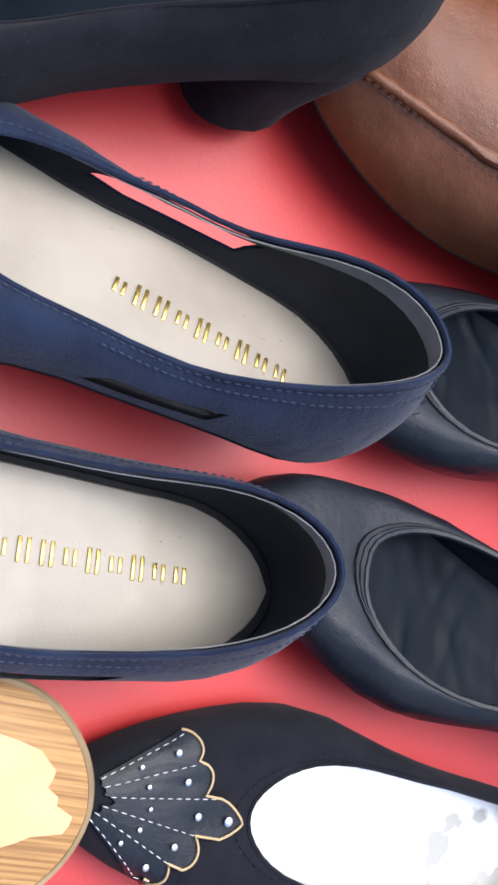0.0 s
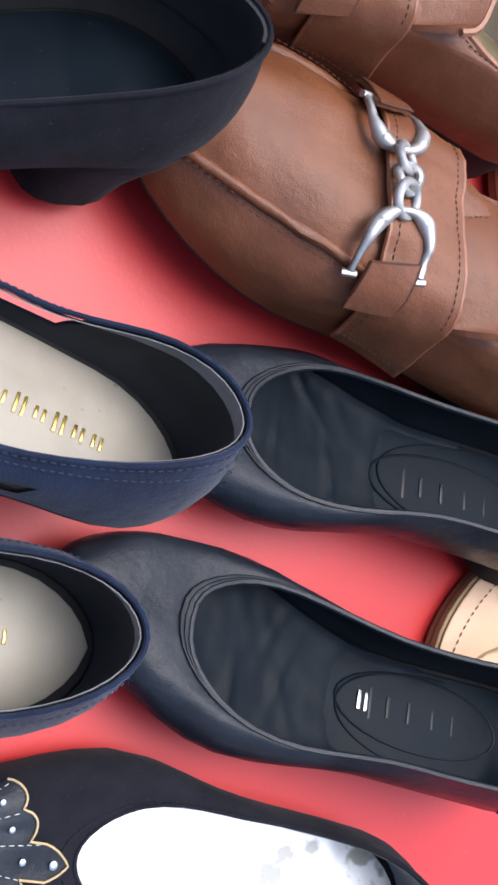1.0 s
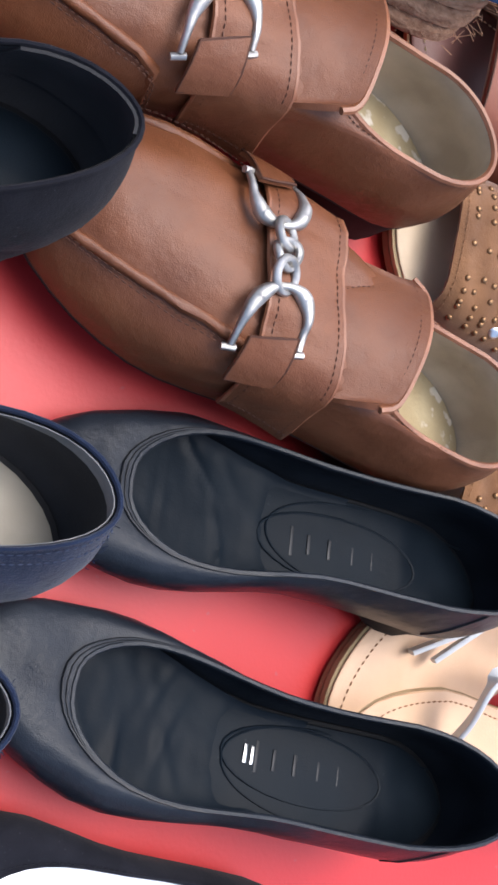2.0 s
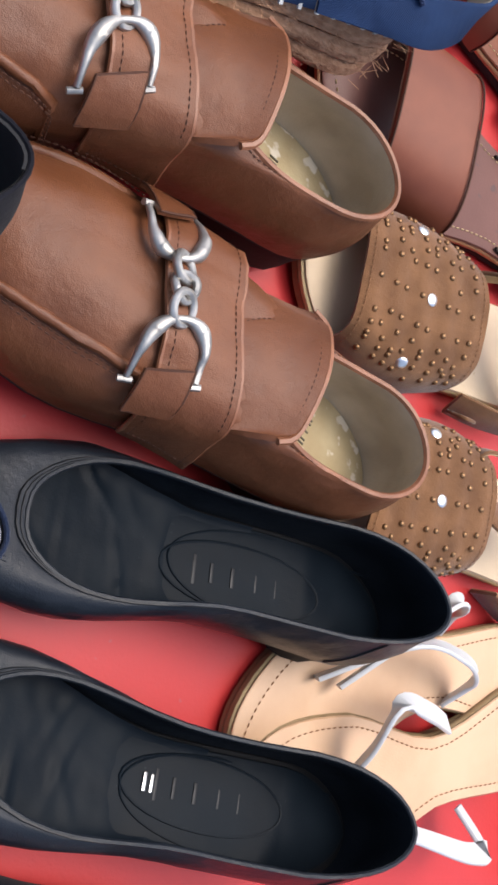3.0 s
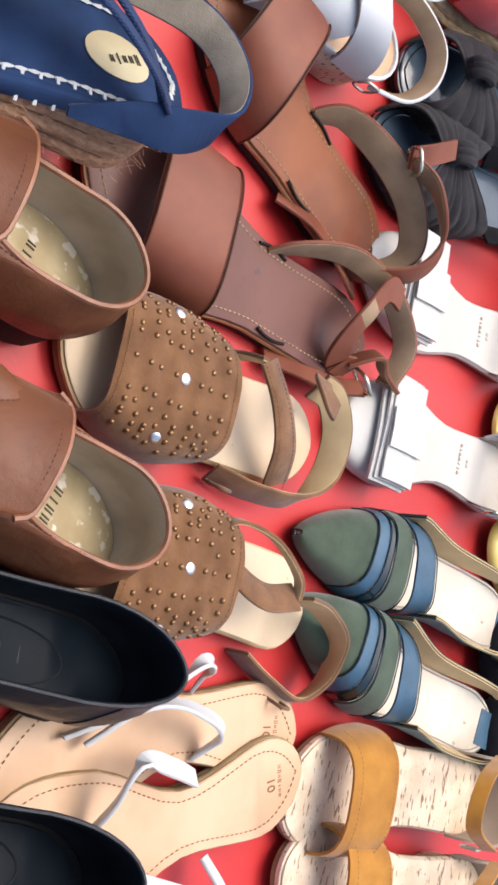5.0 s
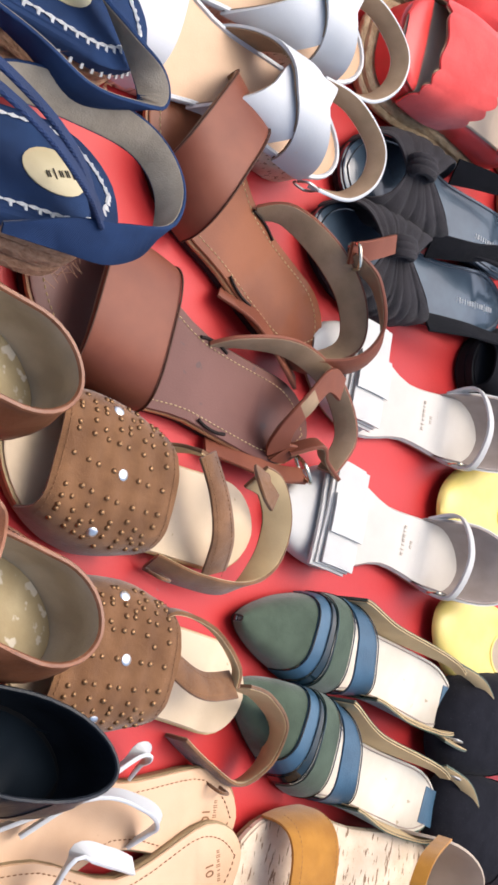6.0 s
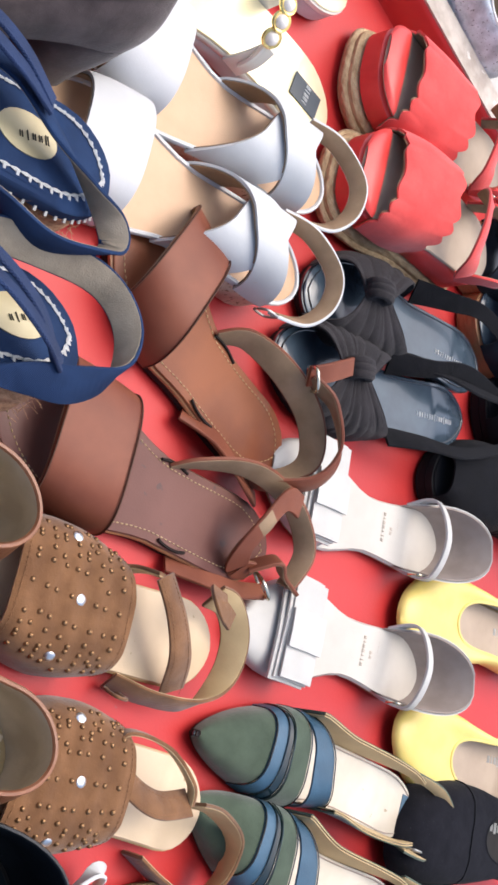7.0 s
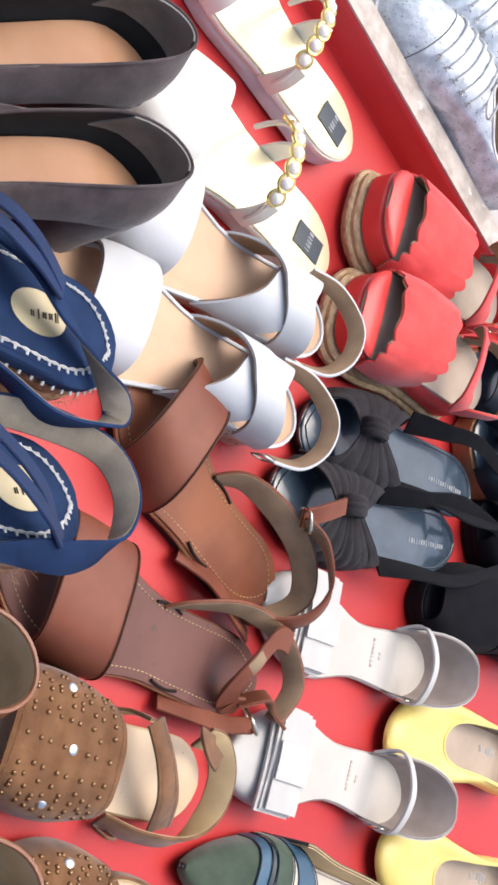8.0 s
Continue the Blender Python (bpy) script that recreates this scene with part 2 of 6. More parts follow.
def catmull(pts, n=8, closed=False):
    P = [Vector(p) for p in pts]
    out, m = [], len(P)
    for i in range(m if closed else m - 1):
        a, b, c, d = (P[(i + k) % m] if closed else P[min(max(i + k, 0), m - 1)] for k in (-1, 0, 1, 2))
        for j in range(n):
            t = j / n
            out.append(0.5 * (2 * b + (c - a) * t + (2 * a - 5 * b + 4 * c - d) * t * t + (3 * b - a - 3 * c + d) * t ** 3))
    if not closed:
        out.append(P[-1])
    return out


def tube(pts, r, n=8, mat=None, closed=False, fine=6, taper=None):
    """A round cord along a smooth line."""
    C = catmull(pts, fine, closed) if fine else [Vector(p) for p in pts]
    V, F, m = [], [], len(C)
    up = Vector((0.13, 0.21, 0.97))
    for i, p in enumerate(C):
        t = (C[(i + 1) % m] - C[i - 1]) if closed else C[min(i + 1, m - 1)] - C[max(i - 1, 0)]
        t = t.normalized() if t.length > 1e-9 else Vector((1, 0, 0))
        a = t.cross(up).normalized()
        b = t.cross(a)
        q = r * (taper(i / max(m - 1, 1)) if taper else 1)
        V += [p + q * (math.cos(w) * a + math.sin(w) * b) for w in (2 * math.pi * k / n for k in range(n))]
    for i in range(m if closed else m - 1):
        for k in range(n):
            F.append((i * n + k, i * n + (k + 1) % n, (i + 1) % m * n + (k + 1) % n, (i + 1) % m * n + k))
    if not closed:
        F += [tuple(range(n)), tuple((m - 1) * n + k for k in range(n))]
    return V, F, mat


def ribbon(pts, wide, width, thick, mat, fine=8, closed=False):
    """A flat strap along a smooth line; wide: the direction (or one per point) across it, or the height of the axis round which it lies flat; width may be one per point."""
    C = catmull(pts, fine, closed)
    lies = isinstance(wide, float)
    axis_z = wide if lies else 0.0
    wide = (1, 0, 0) if lies else wide
    many = isinstance(wide[0], (tuple, list, Vector))
    W = catmull(wide, fine, closed) if many else [Vector(wide)] * len(C)
    R = [v[0] for v in catmull([(w, 0, 0) for w in width], fine, closed)] if isinstance(width, (list, tuple)) else [width] * len(C)
    V, F, m = [], [], len(C)
    for i, p in enumerate(C):
        t = (C[(i + 1) % m] - C[i - 1]) if closed else C[min(i + 1, m - 1)] - C[max(i - 1, 0)]
        t.normalize()
        w = (W[i] - t * W[i].dot(t)).normalized()
        if lies:
            w = t.cross(Vector((p.x * 0.0, p.y, p.z - axis_z)).normalized()).normalized()
        u = t.cross(w)
        h, q = R[i] / 2, thick / 2
        for a, b in ((-1, -0.6), (-0.94, -1), (0.94, -1), (1, -0.6), (1, 0.6), (0.94, 1), (-0.94, 1), (-1, 0.6)):
            V.append(p + w * h * a + u * q * b)
    for i in range(m if closed else m - 1):
        for k in range(8):
            F.append((i * 8 + k, i * 8 + (k + 1) % 8, (i + 1) % m * 8 + (k + 1) % 8, (i + 1) % m * 8 + k))
    if not closed:
        F += [tuple(range(8)), tuple((m - 1) * 8 + k for k in range(8))]
    return V, F, mat


def sheet(grid, thick, mat, normal_sign=1):
    """A skin of even thickness over a grid of points (rows of equal length)."""
    nr, nc = len(grid), len(grid[0])
    V, G = [], [[Vector(p) for p in row] for row in grid]
    N = []
    for i in range(nr):
        for j in range(nc):
            a = G[min(i + 1, nr - 1)][j] - G[max(i - 1, 0)][j]
            b = G[i][min(j + 1, nc - 1)] - G[i][max(j - 1, 0)]
            c = a.cross(b)
            N.append(c.normalized() * normal_sign if c.length > 1e-12 else Vector((0, 0, 1)))
    flat = [p for row in G for p in row]
    V = flat + [p + n * thick for p, n in zip(flat, N)]
    F, o = [], nr * nc
    for i in range(nr - 1):
        for j in range(nc - 1):
            a = i * nc + j
            F += [(a, a + 1, a + nc + 1, a + nc), (o + a, o + a + nc, o + a + nc + 1, o + a + 1)]
    for i in range(nr - 1):
        for j in (0, nc - 1):
            a = i * nc + j
            F.append((a, a + nc, o + a + nc, o + a))
    for j in range(nc - 1):
        for i in (0, nr - 1):
            a = i * nc + j
            F.append((a, a + 1, o + a + 1, o + a))
    return V, F, mat


def dashes(line, length, gap, r, mat, lift=0.0):
    """Stitches along a line: short rounded threads, as one mesh."""
    V, F = [], []
    seg = [Vector(p) for p in line]
    run, want, on = 0.0, 0.0, []
    cum = [0.0]
    for a, b in zip(seg, seg[1:]):
        cum.append(cum[-1] + (b - a).length)

    def at(d):
        for i in range(len(seg) - 1):
            if cum[i + 1] >= d:
                k = (d - cum[i]) / max(cum[i + 1] - cum[i], 1e-9)
                return seg[i].lerp(seg[i + 1], k)
        return seg[-1]
    d = 0.0
    while d + length < cum[-1]:
        a, b = at(d), at(d + length)
        a, b = a + Vector((0, 0, lift)), b + Vector((0, 0, lift))
        t = (b - a).normalized()
        s = t.cross(Vector((0.1, 0.2, 0.97))).normalized()
        u = s.cross(t)
        o = len(V)
        for p, q in ((a, 0.5), ((a + b) / 2, 1.15), (b, 0.5)):
            V += [p + s * r * q, p + u * r * q, p - s * r * q, p - u * r * q]
        for i in (0, 4):
            F += [(o + i + k, o + i + (k + 1) % 4, o + i + 4 + (k + 1) % 4, o + i + 4 + k) for k in range(4)]
        F += [(o, o + 1, o + 2, o + 3), (o + 8, o + 9, o + 10, o + 11)]
        d += length + gap
    return V, F, mat


def box(c, sx, sy, sz, mat, turn=0.0):
    V = []
    e = min(0.18 * min(sx, sy), 0.0012)
    for z, q in ((-sz / 2, 0), (sz / 2 * 0.4, 0), (sz / 2, e)):
        for x, y in ((-1, -1), (1, -1), (1, 1), (-1, 1)):
            px, py = x * (sx / 2 - q), y * (sy / 2 - q)
            V.append(Vector((c[0] + px * math.cos(turn) - py * math.sin(turn), c[1] + px * math.sin(turn) + py * math.cos(turn), c[2] + z)))
    F = [(0, 3, 2, 1), (8, 9, 10, 11)] + [(i + k, i + (k + 1) % 4, i + 4 + (k + 1) % 4, i + 4 + k) for i in (0, 4) for k in range(4)]
    return V, F, mat


def merge(*items):
    V, F = [], []
    for v, f, m in items:
        o = len(V)
        V += list(v)
        F += [tuple(i + o for i in q) for q in f]
    return V, F, items[0][2]


def print_bars(start, step, n, size, mat, z, turn=0.0, tall=None, seed=1):
    """A line of print that stands as thin plain bars."""
    rnd, items = random.Random(seed), []
    d = Vector((math.cos(turn), math.sin(turn), 0))
    for i in range(n):
        p = Vector(start) + d * step * i
        h = size * (1.0 if not tall else tall) * rnd.choice((0.75, 0.8, 0.8, 1.2))
        zz = z(p.x) if callable(z) else z
        for q in ((-0.2, 0.2) if rnd.random() < 0.7 else (0.0,)):
            c = p + d * step * q
            items.append(box((c.x, c.y, zz), step * 0.17, h, 0.0006, mat, turn))
    return merge(*items)


class Foot:
    """The plan of a shoe: heel at x = 0, toe at x = L; inner side towards +y for side = 1."""

    def __init__(self, L, wh, ww, wb, toe=2.0, st=0.78, side=1, swing=0.010, n=26, hz=0.012, hb=0.012, spring=0.004, fall=(0.12, 0.62)):
        self.L, self.n, self.side = L, n, side
        self.keys = [(0.0, wh * 0.97), (0.12, wh), (0.42, ww), (0.70, wb), (0.85, wb * 0.96), (1.0, wb * 0.9)]
        self.toe, self.st, self.swing, self.hz, self.hb, self.spring, self.fall = toe, st, swing, hz, hb, spring, fall

    def half(self, s):
        K = self.keys
        s = min(max(s, 0.0), 1.0)
        for (a, p), (b, q) in zip(K, K[1:]):
            if s <= b:
                w = p + (q - p) * smooth(a, b, s)
                break
        sh = 0.17
        if s < sh:
            w *= math.sqrt(max(1 - ((sh - s) / sh) ** 2, 0))
        if s > self.st:
            w *= max(1 - ((s - self.st) / (1 - self.st)) ** self.toe, 0) ** (1 / self.toe if self.toe >= 1.6 else 0.75)
        return w

    def mid(self, s):
        return self.side * self.swing * (2.2 * max(s - 0.3, 0) ** 2 - 0.35 * math.sin(math.pi * min(s, 1)))

    def z(self, s):
        return self.hb + (self.hz - self.hb) * (1 - smooth(self.fall[0], self.fall[1], s)) + self.spring * max((s - 0.75) / 0.25, 0) ** 2

    def stations(self):
        return [(1 - math.cos(math.pi * k / self.n)) / 2 for k in range(self.n + 1)]

    def ring(self, off=0.0, zf=None):
        zf = zf or self.z
        R, Lf = [], []
        for s in self.stations():
            x = off + s * (self.L - 2 * off)
            w = max(self.half(s) - off, 0) if 0 < s < 1 else 0
            R.append(Vector((x, self.mid(s) - w, zf(s))))
            Lf.append(Vector((x, self.mid(s) + w, zf(s))))
        return R + Lf[-2:0:-1]

    def slab(self, top, bottom, mat, off=0.0, bevel=0.0012):
        n = self.n
        rings = [self.ring(off + bevel, bottom), self.ring(off, lambda s: bottom(s) + bevel), self.ring(off, lambda s: top(s) - bevel), self.ring(off + bevel, top)]
        V, F, m = [v for r in rings for v in r], [], 2 * n
        for r in range(3):
            F += [(r * m + k, r * m + (k + 1) % m, (r + 1) * m + (k + 1) % m, (r + 1) * m + k) for k in range(m)]
        for o in (0, 3 * m):
            F.append((o, o + 1, o + m - 1))
            F += [(o + k, o + k + 1, o + m - k - 1, o + m - k) for k in range(1, n - 1)]
            F.append((o + n - 1, o + n, o + n + 1))
        return V, F, mat

    def edge_line(self, inset, lift=0.0, s0=0.0, s1=1.0, sides="both"):
        r = self.ring(inset, lambda s: self.z(s) + lift)
        return r + [r[0]]

    def point(self, s, side, off=0.0, dz=0.0):
        """On the edge of the footbed; side -1 .. 1."""
        return Vector((self.L * s, self.mid(s) + side * (self.half(s) + off), self.z(s) + dz))


def upper(foot, throat, back, zb, zs, zt, toe_h, wtop=0.8, bulge=0.003, base=0.0, out=0.001, J=9, front_sharp=2.0, back_in=0.004, flat=0.5):
    """The closed upper of a shoe: rows of points from the sole's edge to the topline, all the way round."""
    A = foot.ring(-out, lambda s: foot.z(s) - 0.002 + base)
    n, st = foot.n, foot.stations()
    top_foot = Foot(throat - back_in, 1, 1, 1, front_sharp, 0.62, foot.side, n=n)
    rows, m, hc = [], 2 * n, 0.30
    for k in range(m):
        s = st[k] if k <= n else st[m - k]
        sg = -1 if k <= n else 1
        x = back_in + s * (throat - back_in)
        q = x / foot.L
        w = foot.half(min(max(q, 0.2), 0.9)) if s > hc else foot.half(0.2) * max(1 - ((hc - s) / hc) ** 2, 0) ** 0.54
        if s > 0.45:
            w *= max(1 - ((s - 0.45) / 0.55) ** front_sharp, 0) ** (1 / front_sharp)
        w = max(w * wtop, 0)
        zt_ = zb + (zs - zb) * smooth(0.0, 0.45, s) if s < 0.45 else zs + (zt - zs) * smooth(0.5, 1.0, s)
        B = Vector((x, foot.mid(q) + sg * w, foot.z(q) + zt_))
        a = A[k]
        flatv = Vector((a.x - B.x, a.y - B.y, 0))
        rise = B.z - a.z
        far = smooth(0.02, 0.06, flatv.length)
        o = Vector((a.x - foot.L * min(max(s, 0.1), 0.9), a.y - foot.mid(s), 0))
        o = o.normalized() if o.length > 1e-6 else Vector((1 if s > 0.5 else -1, 0, 0))
        c1 = a + Vector((0, 0, (1 - far) * rise * 0.4 + far * toe_h)) + o * bulge
        c2 = B + flatv * (flat * far + 0.15 * (1 - far)) + Vector((0, 0, -(1 - far) * rise * 0.35 + far * 0.002)) + o * bulge * (1 - far)
        rows.append([(1 - t) ** 3 * a + 3 * t * (1 - t) ** 2 * c1 + 3 * t * t * (1 - t) * c2 + t ** 3 * B for t in (j / J for j in range(J + 1))])
    return rows


def skin(rows, mat, inset=0.0, holes=()):
    """Rows of an upper, wrapped round, as a mesh; inset moves it inwards; holes: (k0, k1, j0, j1) of cells left open."""
    m, J = len(rows), len(rows[0])
    V = []
    for k in range(m):
        for j in range(J):
            p = rows[k][j]
            if inset:
                a = rows[(k + 1) % m][j] - rows[k - 1][j]
                b = rows[k][min(j + 1, J - 1)] - rows[k][max(j - 1, 0)]
                c = a.cross(b)
                p = p - c.normalized() * inset if c.length > 1e-12 else p
            V.append(p)
    F = []
    for k in range(m):
        for j in range(J - 1):
            if any(k0 <= k < k1 and j0 <= j < j1 for k0, k1, j0, j1 in holes):
                continue
            F.append((k * J + j, (k + 1) % m * J + j, (k + 1) % m * J + j + 1, k * J + j + 1))
    return V, F, mat


def block_heel(foot, s1, top_mat, taper=0.8, slope=0.0, base=0.0):
    """A heel under the back of a raised shoe, down to z = 0."""
    V, F, n, R = [], [], 18, 6
    for i in range(R + 1):
        f = i / R
        q = 1 - (1 - taper) * smooth(0, 0.8, f)
        for k in range(n):
            a = 2 * math.pi * k / n
            c, s_ = math.cos(a), math.sin(a)
            sx = s1 / 2 * foot.L
            e = 0.7 if c > 0 else 1.0
            x = sx + math.copysign(abs(c) ** e, c) * sx * q + f * slope
            y = foot.mid(0.1) + math.copysign(abs(s_) ** e, s_) * foot.half(0.13) * 0.96 * q
            top = foot.z(max(min(x / foot.L, 1), 0)) - 0.003
            V.append(Vector((x, y, top * (1 - f) + base * f)))
    for i in range(R):
        F += [(i * n + k, i * n + (k + 1) % n, (i + 1) * n + (k + 1) % n, (i + 1) * n + k) for k in range(n)]
    F += [tuple(range(n)), tuple(R * n + k for k in range(n))]
    return V, F, top_mat


def band(foot, r0, r1, l0, l1, h0, h1, mat, thick=0.0018, out=0.001, nv=22, nu=8, full=0.65, drop=0.004, wav=None):
    """A band over the foot from one edge of the sole to the other: r0, r1 its back and front on the right edge, l0, l1 on the left;
    h0, h1 its heights at the back and the front."""
    grid = []
    for i in range(nv + 1):
        v = i / nv
        a = math.pi * v
        row = []
        for j in range(nu + 1):
            u = j / nu
            sr, sl = r0 + (r1 - r0) * u, l0 + (l1 - l0) * u
            s = sr + (sl - sr) * v
            if wav:
                s += wav(v, u)
            h = h0 + (h1 - h0) * u
            w = foot.half(min(max(s, 0.02), 0.998)) + out
            row.append(Vector((foot.L * s, foot.mid(s) - w * math.copysign(abs(math.cos(a)) ** full, math.cos(a)), foot.z(s) - drop + (h + drop) * math.sin(a) ** full)))
        grid.append(row)
    return sheet(grid, thick, mat), grid


def thing(name, heel, toe, label, category="shoe", group="", z=0.0, pitch=0.0, roll=0.0, L=None, za=0.0):
    """An Empty at a shoe's heel, turned so that its +x runs to the toe; a leaning shoe keeps the top of its heel (za above the sole) over the
    given place. Returns it and the shoe's length."""
    d = Vector((toe[0] - heel[0], toe[1] - heel[1]))
    e = new(name)
    e.empty_display_size = 0.02
    z += 0.028 * abs(math.sin(radians(roll)))
    turn = Matrix.Rotation(math.atan2(d.y, d.x), 4, "Z") @ Matrix.Rotation(radians(pitch), 4, "Y") @ Matrix.Rotation(radians(roll), 4, "X")
    top = turn @ Vector((0, 0, za))
    e.matrix_world = Matrix.Translation((heel[0] - top.x, heel[1] - top.y, z)) @ turn
    tagged(e, label, category, group)
    return e, L or d.length


def buckle(c, u, w, a, b, r, mat):
    """A rounded metal frame round c, a by b, in the plane of u and w."""
    c, u, w = Vector(c), Vector(u).normalized(), Vector(w).normalized()
    pts = [c + u * a / 2 * p + w * b / 2 * q for p, q in ((1, 0.6), (1, -0.6), (0.6, -1), (-0.6, -1), (-1, -0.6), (-1, 0.6), (-0.6, 1), (0.6, 1))]
    return tube(pts, r, 8, mat, True, 3)


def lined_strap(name, e, f, pts, wide, width, mat, lining=None, thick=0.0022, centre=None, stitch=None, label=""):
    """A bent strap through points (share of the length, across, up), with a paler lining on the side towards its middle."""
    P = [Vector((f.L * s, y, z)) for s, y, z in pts]
    c = Vector((f.L * centre[0], centre[1], centre[2])) if centre else sum(P, Vector()) / len(P)
    if isinstance(wide, str):
        # the strap leans outwards all round its loop
        wide = [tuple(Vector((p.x - c.x, p.y - c.y, 0)).normalized() * 0.5 + Vector((0.15, 0, 0.8))) for p in P]
    ob = part(name, ribbon(P, wide, width, thick, mat, 7), e, label)
    if lining:
        W = [Vector(w) for w in wide] if isinstance(wide[0], tuple) else [Vector(wide)] * len(P)
        Q = []
        for i, p in enumerate(P):
            n = (P[min(i + 1, len(P) - 1)] - P[max(i - 1, 0)]).cross(W[i]).normalized()
            Q.append(p + n * (thick * 0.55) * (1 if n.dot(Vector((c.x - p.x, c.y - p.y, 0.4 * (c.z - p.z)))) > 0 else -1))
        slim = [w * 0.93 for w in width] if isinstance(width, list) else width * 0.93
        part("strap_lining", ribbon(Q, wide, slim, 0.0008, lining, 7), ob)
    if stitch:
        W = Vector(wide[0] if isinstance(wide[0], tuple) else wide).normalized()
        w0 = width[0] if isinstance(width, list) else width
        for sg in (-1, 1):
            part("stitching", dashes(catmull([p - (c - p).normalized() * (thick * 0.62) + W * sg * (w0 / 2 - 0.0018) for p in P], 7), 0.0018, 0.0012, 0.0003, stitch), ob)
    return ob


# ---- the stall ----
def plane_piece(name, pts, thick, mat, label, bevel=0.002):
    """A board of the given outline (anticlockwise, top face), thick downwards."""
    n = len(pts)
    P = [Vector(p) for p in pts]
    c = sum(P, Vector()) / n
    inner = [p + (c - p).normalized() * bevel for p in P]
    dz = Vector((0, 0, 1))
    V = inner + [p - dz * bevel for p in P] + [p - dz * thick for p in P]
    F = [tuple(range(n)), tuple(2 * n + k for k in range(n))]
    for r in range(2):
        F += [(r * n + k, r * n + (k + 1) % n, (r + 1) * n + (k + 1) % n, (r + 1) * n + k) for k in range(n)]
    return tagged(new(name, mesh_from(name, V, F, [mat])), label, kind="structure")


# the far edge of the red board runs along this line
EDGE_A, EDGE_B = Vector((0.365, 0.914, 0)), Vector((1.103, 0.650, 0))
edge_dir = (EDGE_B - EDGE_A).normalized()
edge_out = Vector((-edge_dir.y, edge_dir.x, 0))
if edge_out.y < 0:
    edge_out = -edge_out
e0, e1 = EDGE_A - edge_dir * 0.5, EDGE_B + edge_dir * 0.5


def red_board():
    """One sheet of red vinyl over the board, gently uneven, with its far side turned up against the edging."""
    V, F, nx, ny = [], [], 90, 90
    for i in range(nx + 1):
        for j in range(ny + 1):
            u, w = i / nx, j / ny
            p = e0.lerp(e1, u) - edge_out * (1 - w) * 1.9
            V.append(Vector((p.x, p.y, 0.0011 * noise.noise((p.x * 5, p.y * 5, 0.3)) - 0.0011)))
    for i in range(nx):
        for j in range(ny):
            a = i * (ny + 1) + j
            F.append((a, a + 1, a + ny + 2, a + ny + 1))
    o = len(V)
    for i in range(nx + 1):
        p = e0.lerp(e1, i / nx)
        for d, z in ((0.002, 0.004), (0.003, 0.03), (0.006, 0.034)):
            V.append(p + edge_out * d + Vector((0, 0, z)))
    for i in range(nx):
        a, b = i * (ny + 1) + ny, (i + 1) * (ny + 1) + ny
        F.append((a, o + i * 3, o + i * 3 + 3, b))
        for k in (0, 1):
            F.append((o + i * 3 + k, o + i * 3 + k + 1, o + i * 3 + k + 4, o + i * 3 + k + 3))
    ob = tagged(new("table_top", mesh_from("table_top", V, F, [M["red_vinyl"]])), "red vinyl covering of the sales table", kind="structure")
    return ob


red_board()
UP = Vector((0, 0, 1))
plane_piece("table_base", [e0 - UP * 0.02, e0 - edge_out * 1.9 - UP * 0.02, e1 - edge_out * 1.9 - UP * 0.02, e1 - UP * 0.02], 0.03, M["sole_tan"], "wooden board under the red vinyl")
plane_piece("trim", [e0 + edge_out * 0.006 + UP * 0.036, e1 + edge_out * 0.006 + UP * 0.036, e1 + edge_out * 0.034 + UP * 0.036, e0 + edge_out * 0.034 + UP * 0.036], 0.09, M["lip"], "worn beige edging along the table's far side")
plane_piece("back_shelf", [e0 + edge_out * 0.036 + UP * 0.0, e1 + edge_out * 0.036, e1 + edge_out * 0.9, e0 + edge_out * 0.9], 0.03, M["grey_cloth"], "grey cloth-covered shelf behind the table")
plane_piece("ground", [(-400, -400, -0.75), (400, -400, -0.75), (400, 400, -0.75), (-400, 400, -0.75)], 0.1, M["ground"], "grey asphalt under the stall", 0.05)
for cx, cy in ((0.1, -0.5), (1.0, -0.6), (-0.05, 0.6), (1.2, 0.3)):
    leg = box((0, 0, 0), 0.04, 0.04, 0.69, M["sole_tan"])
    lo = tagged(new("table_leg", mesh_from("table_leg", *leg[:2], [leg[2]])), "plain wooden leg of the sales table", kind="structure")
    lo.location = (cx, cy, -0.4)


# ---- closed shoes ----
def L_seed(e):
    return 7.3 * e.location.x + 3.1 * e.location.y


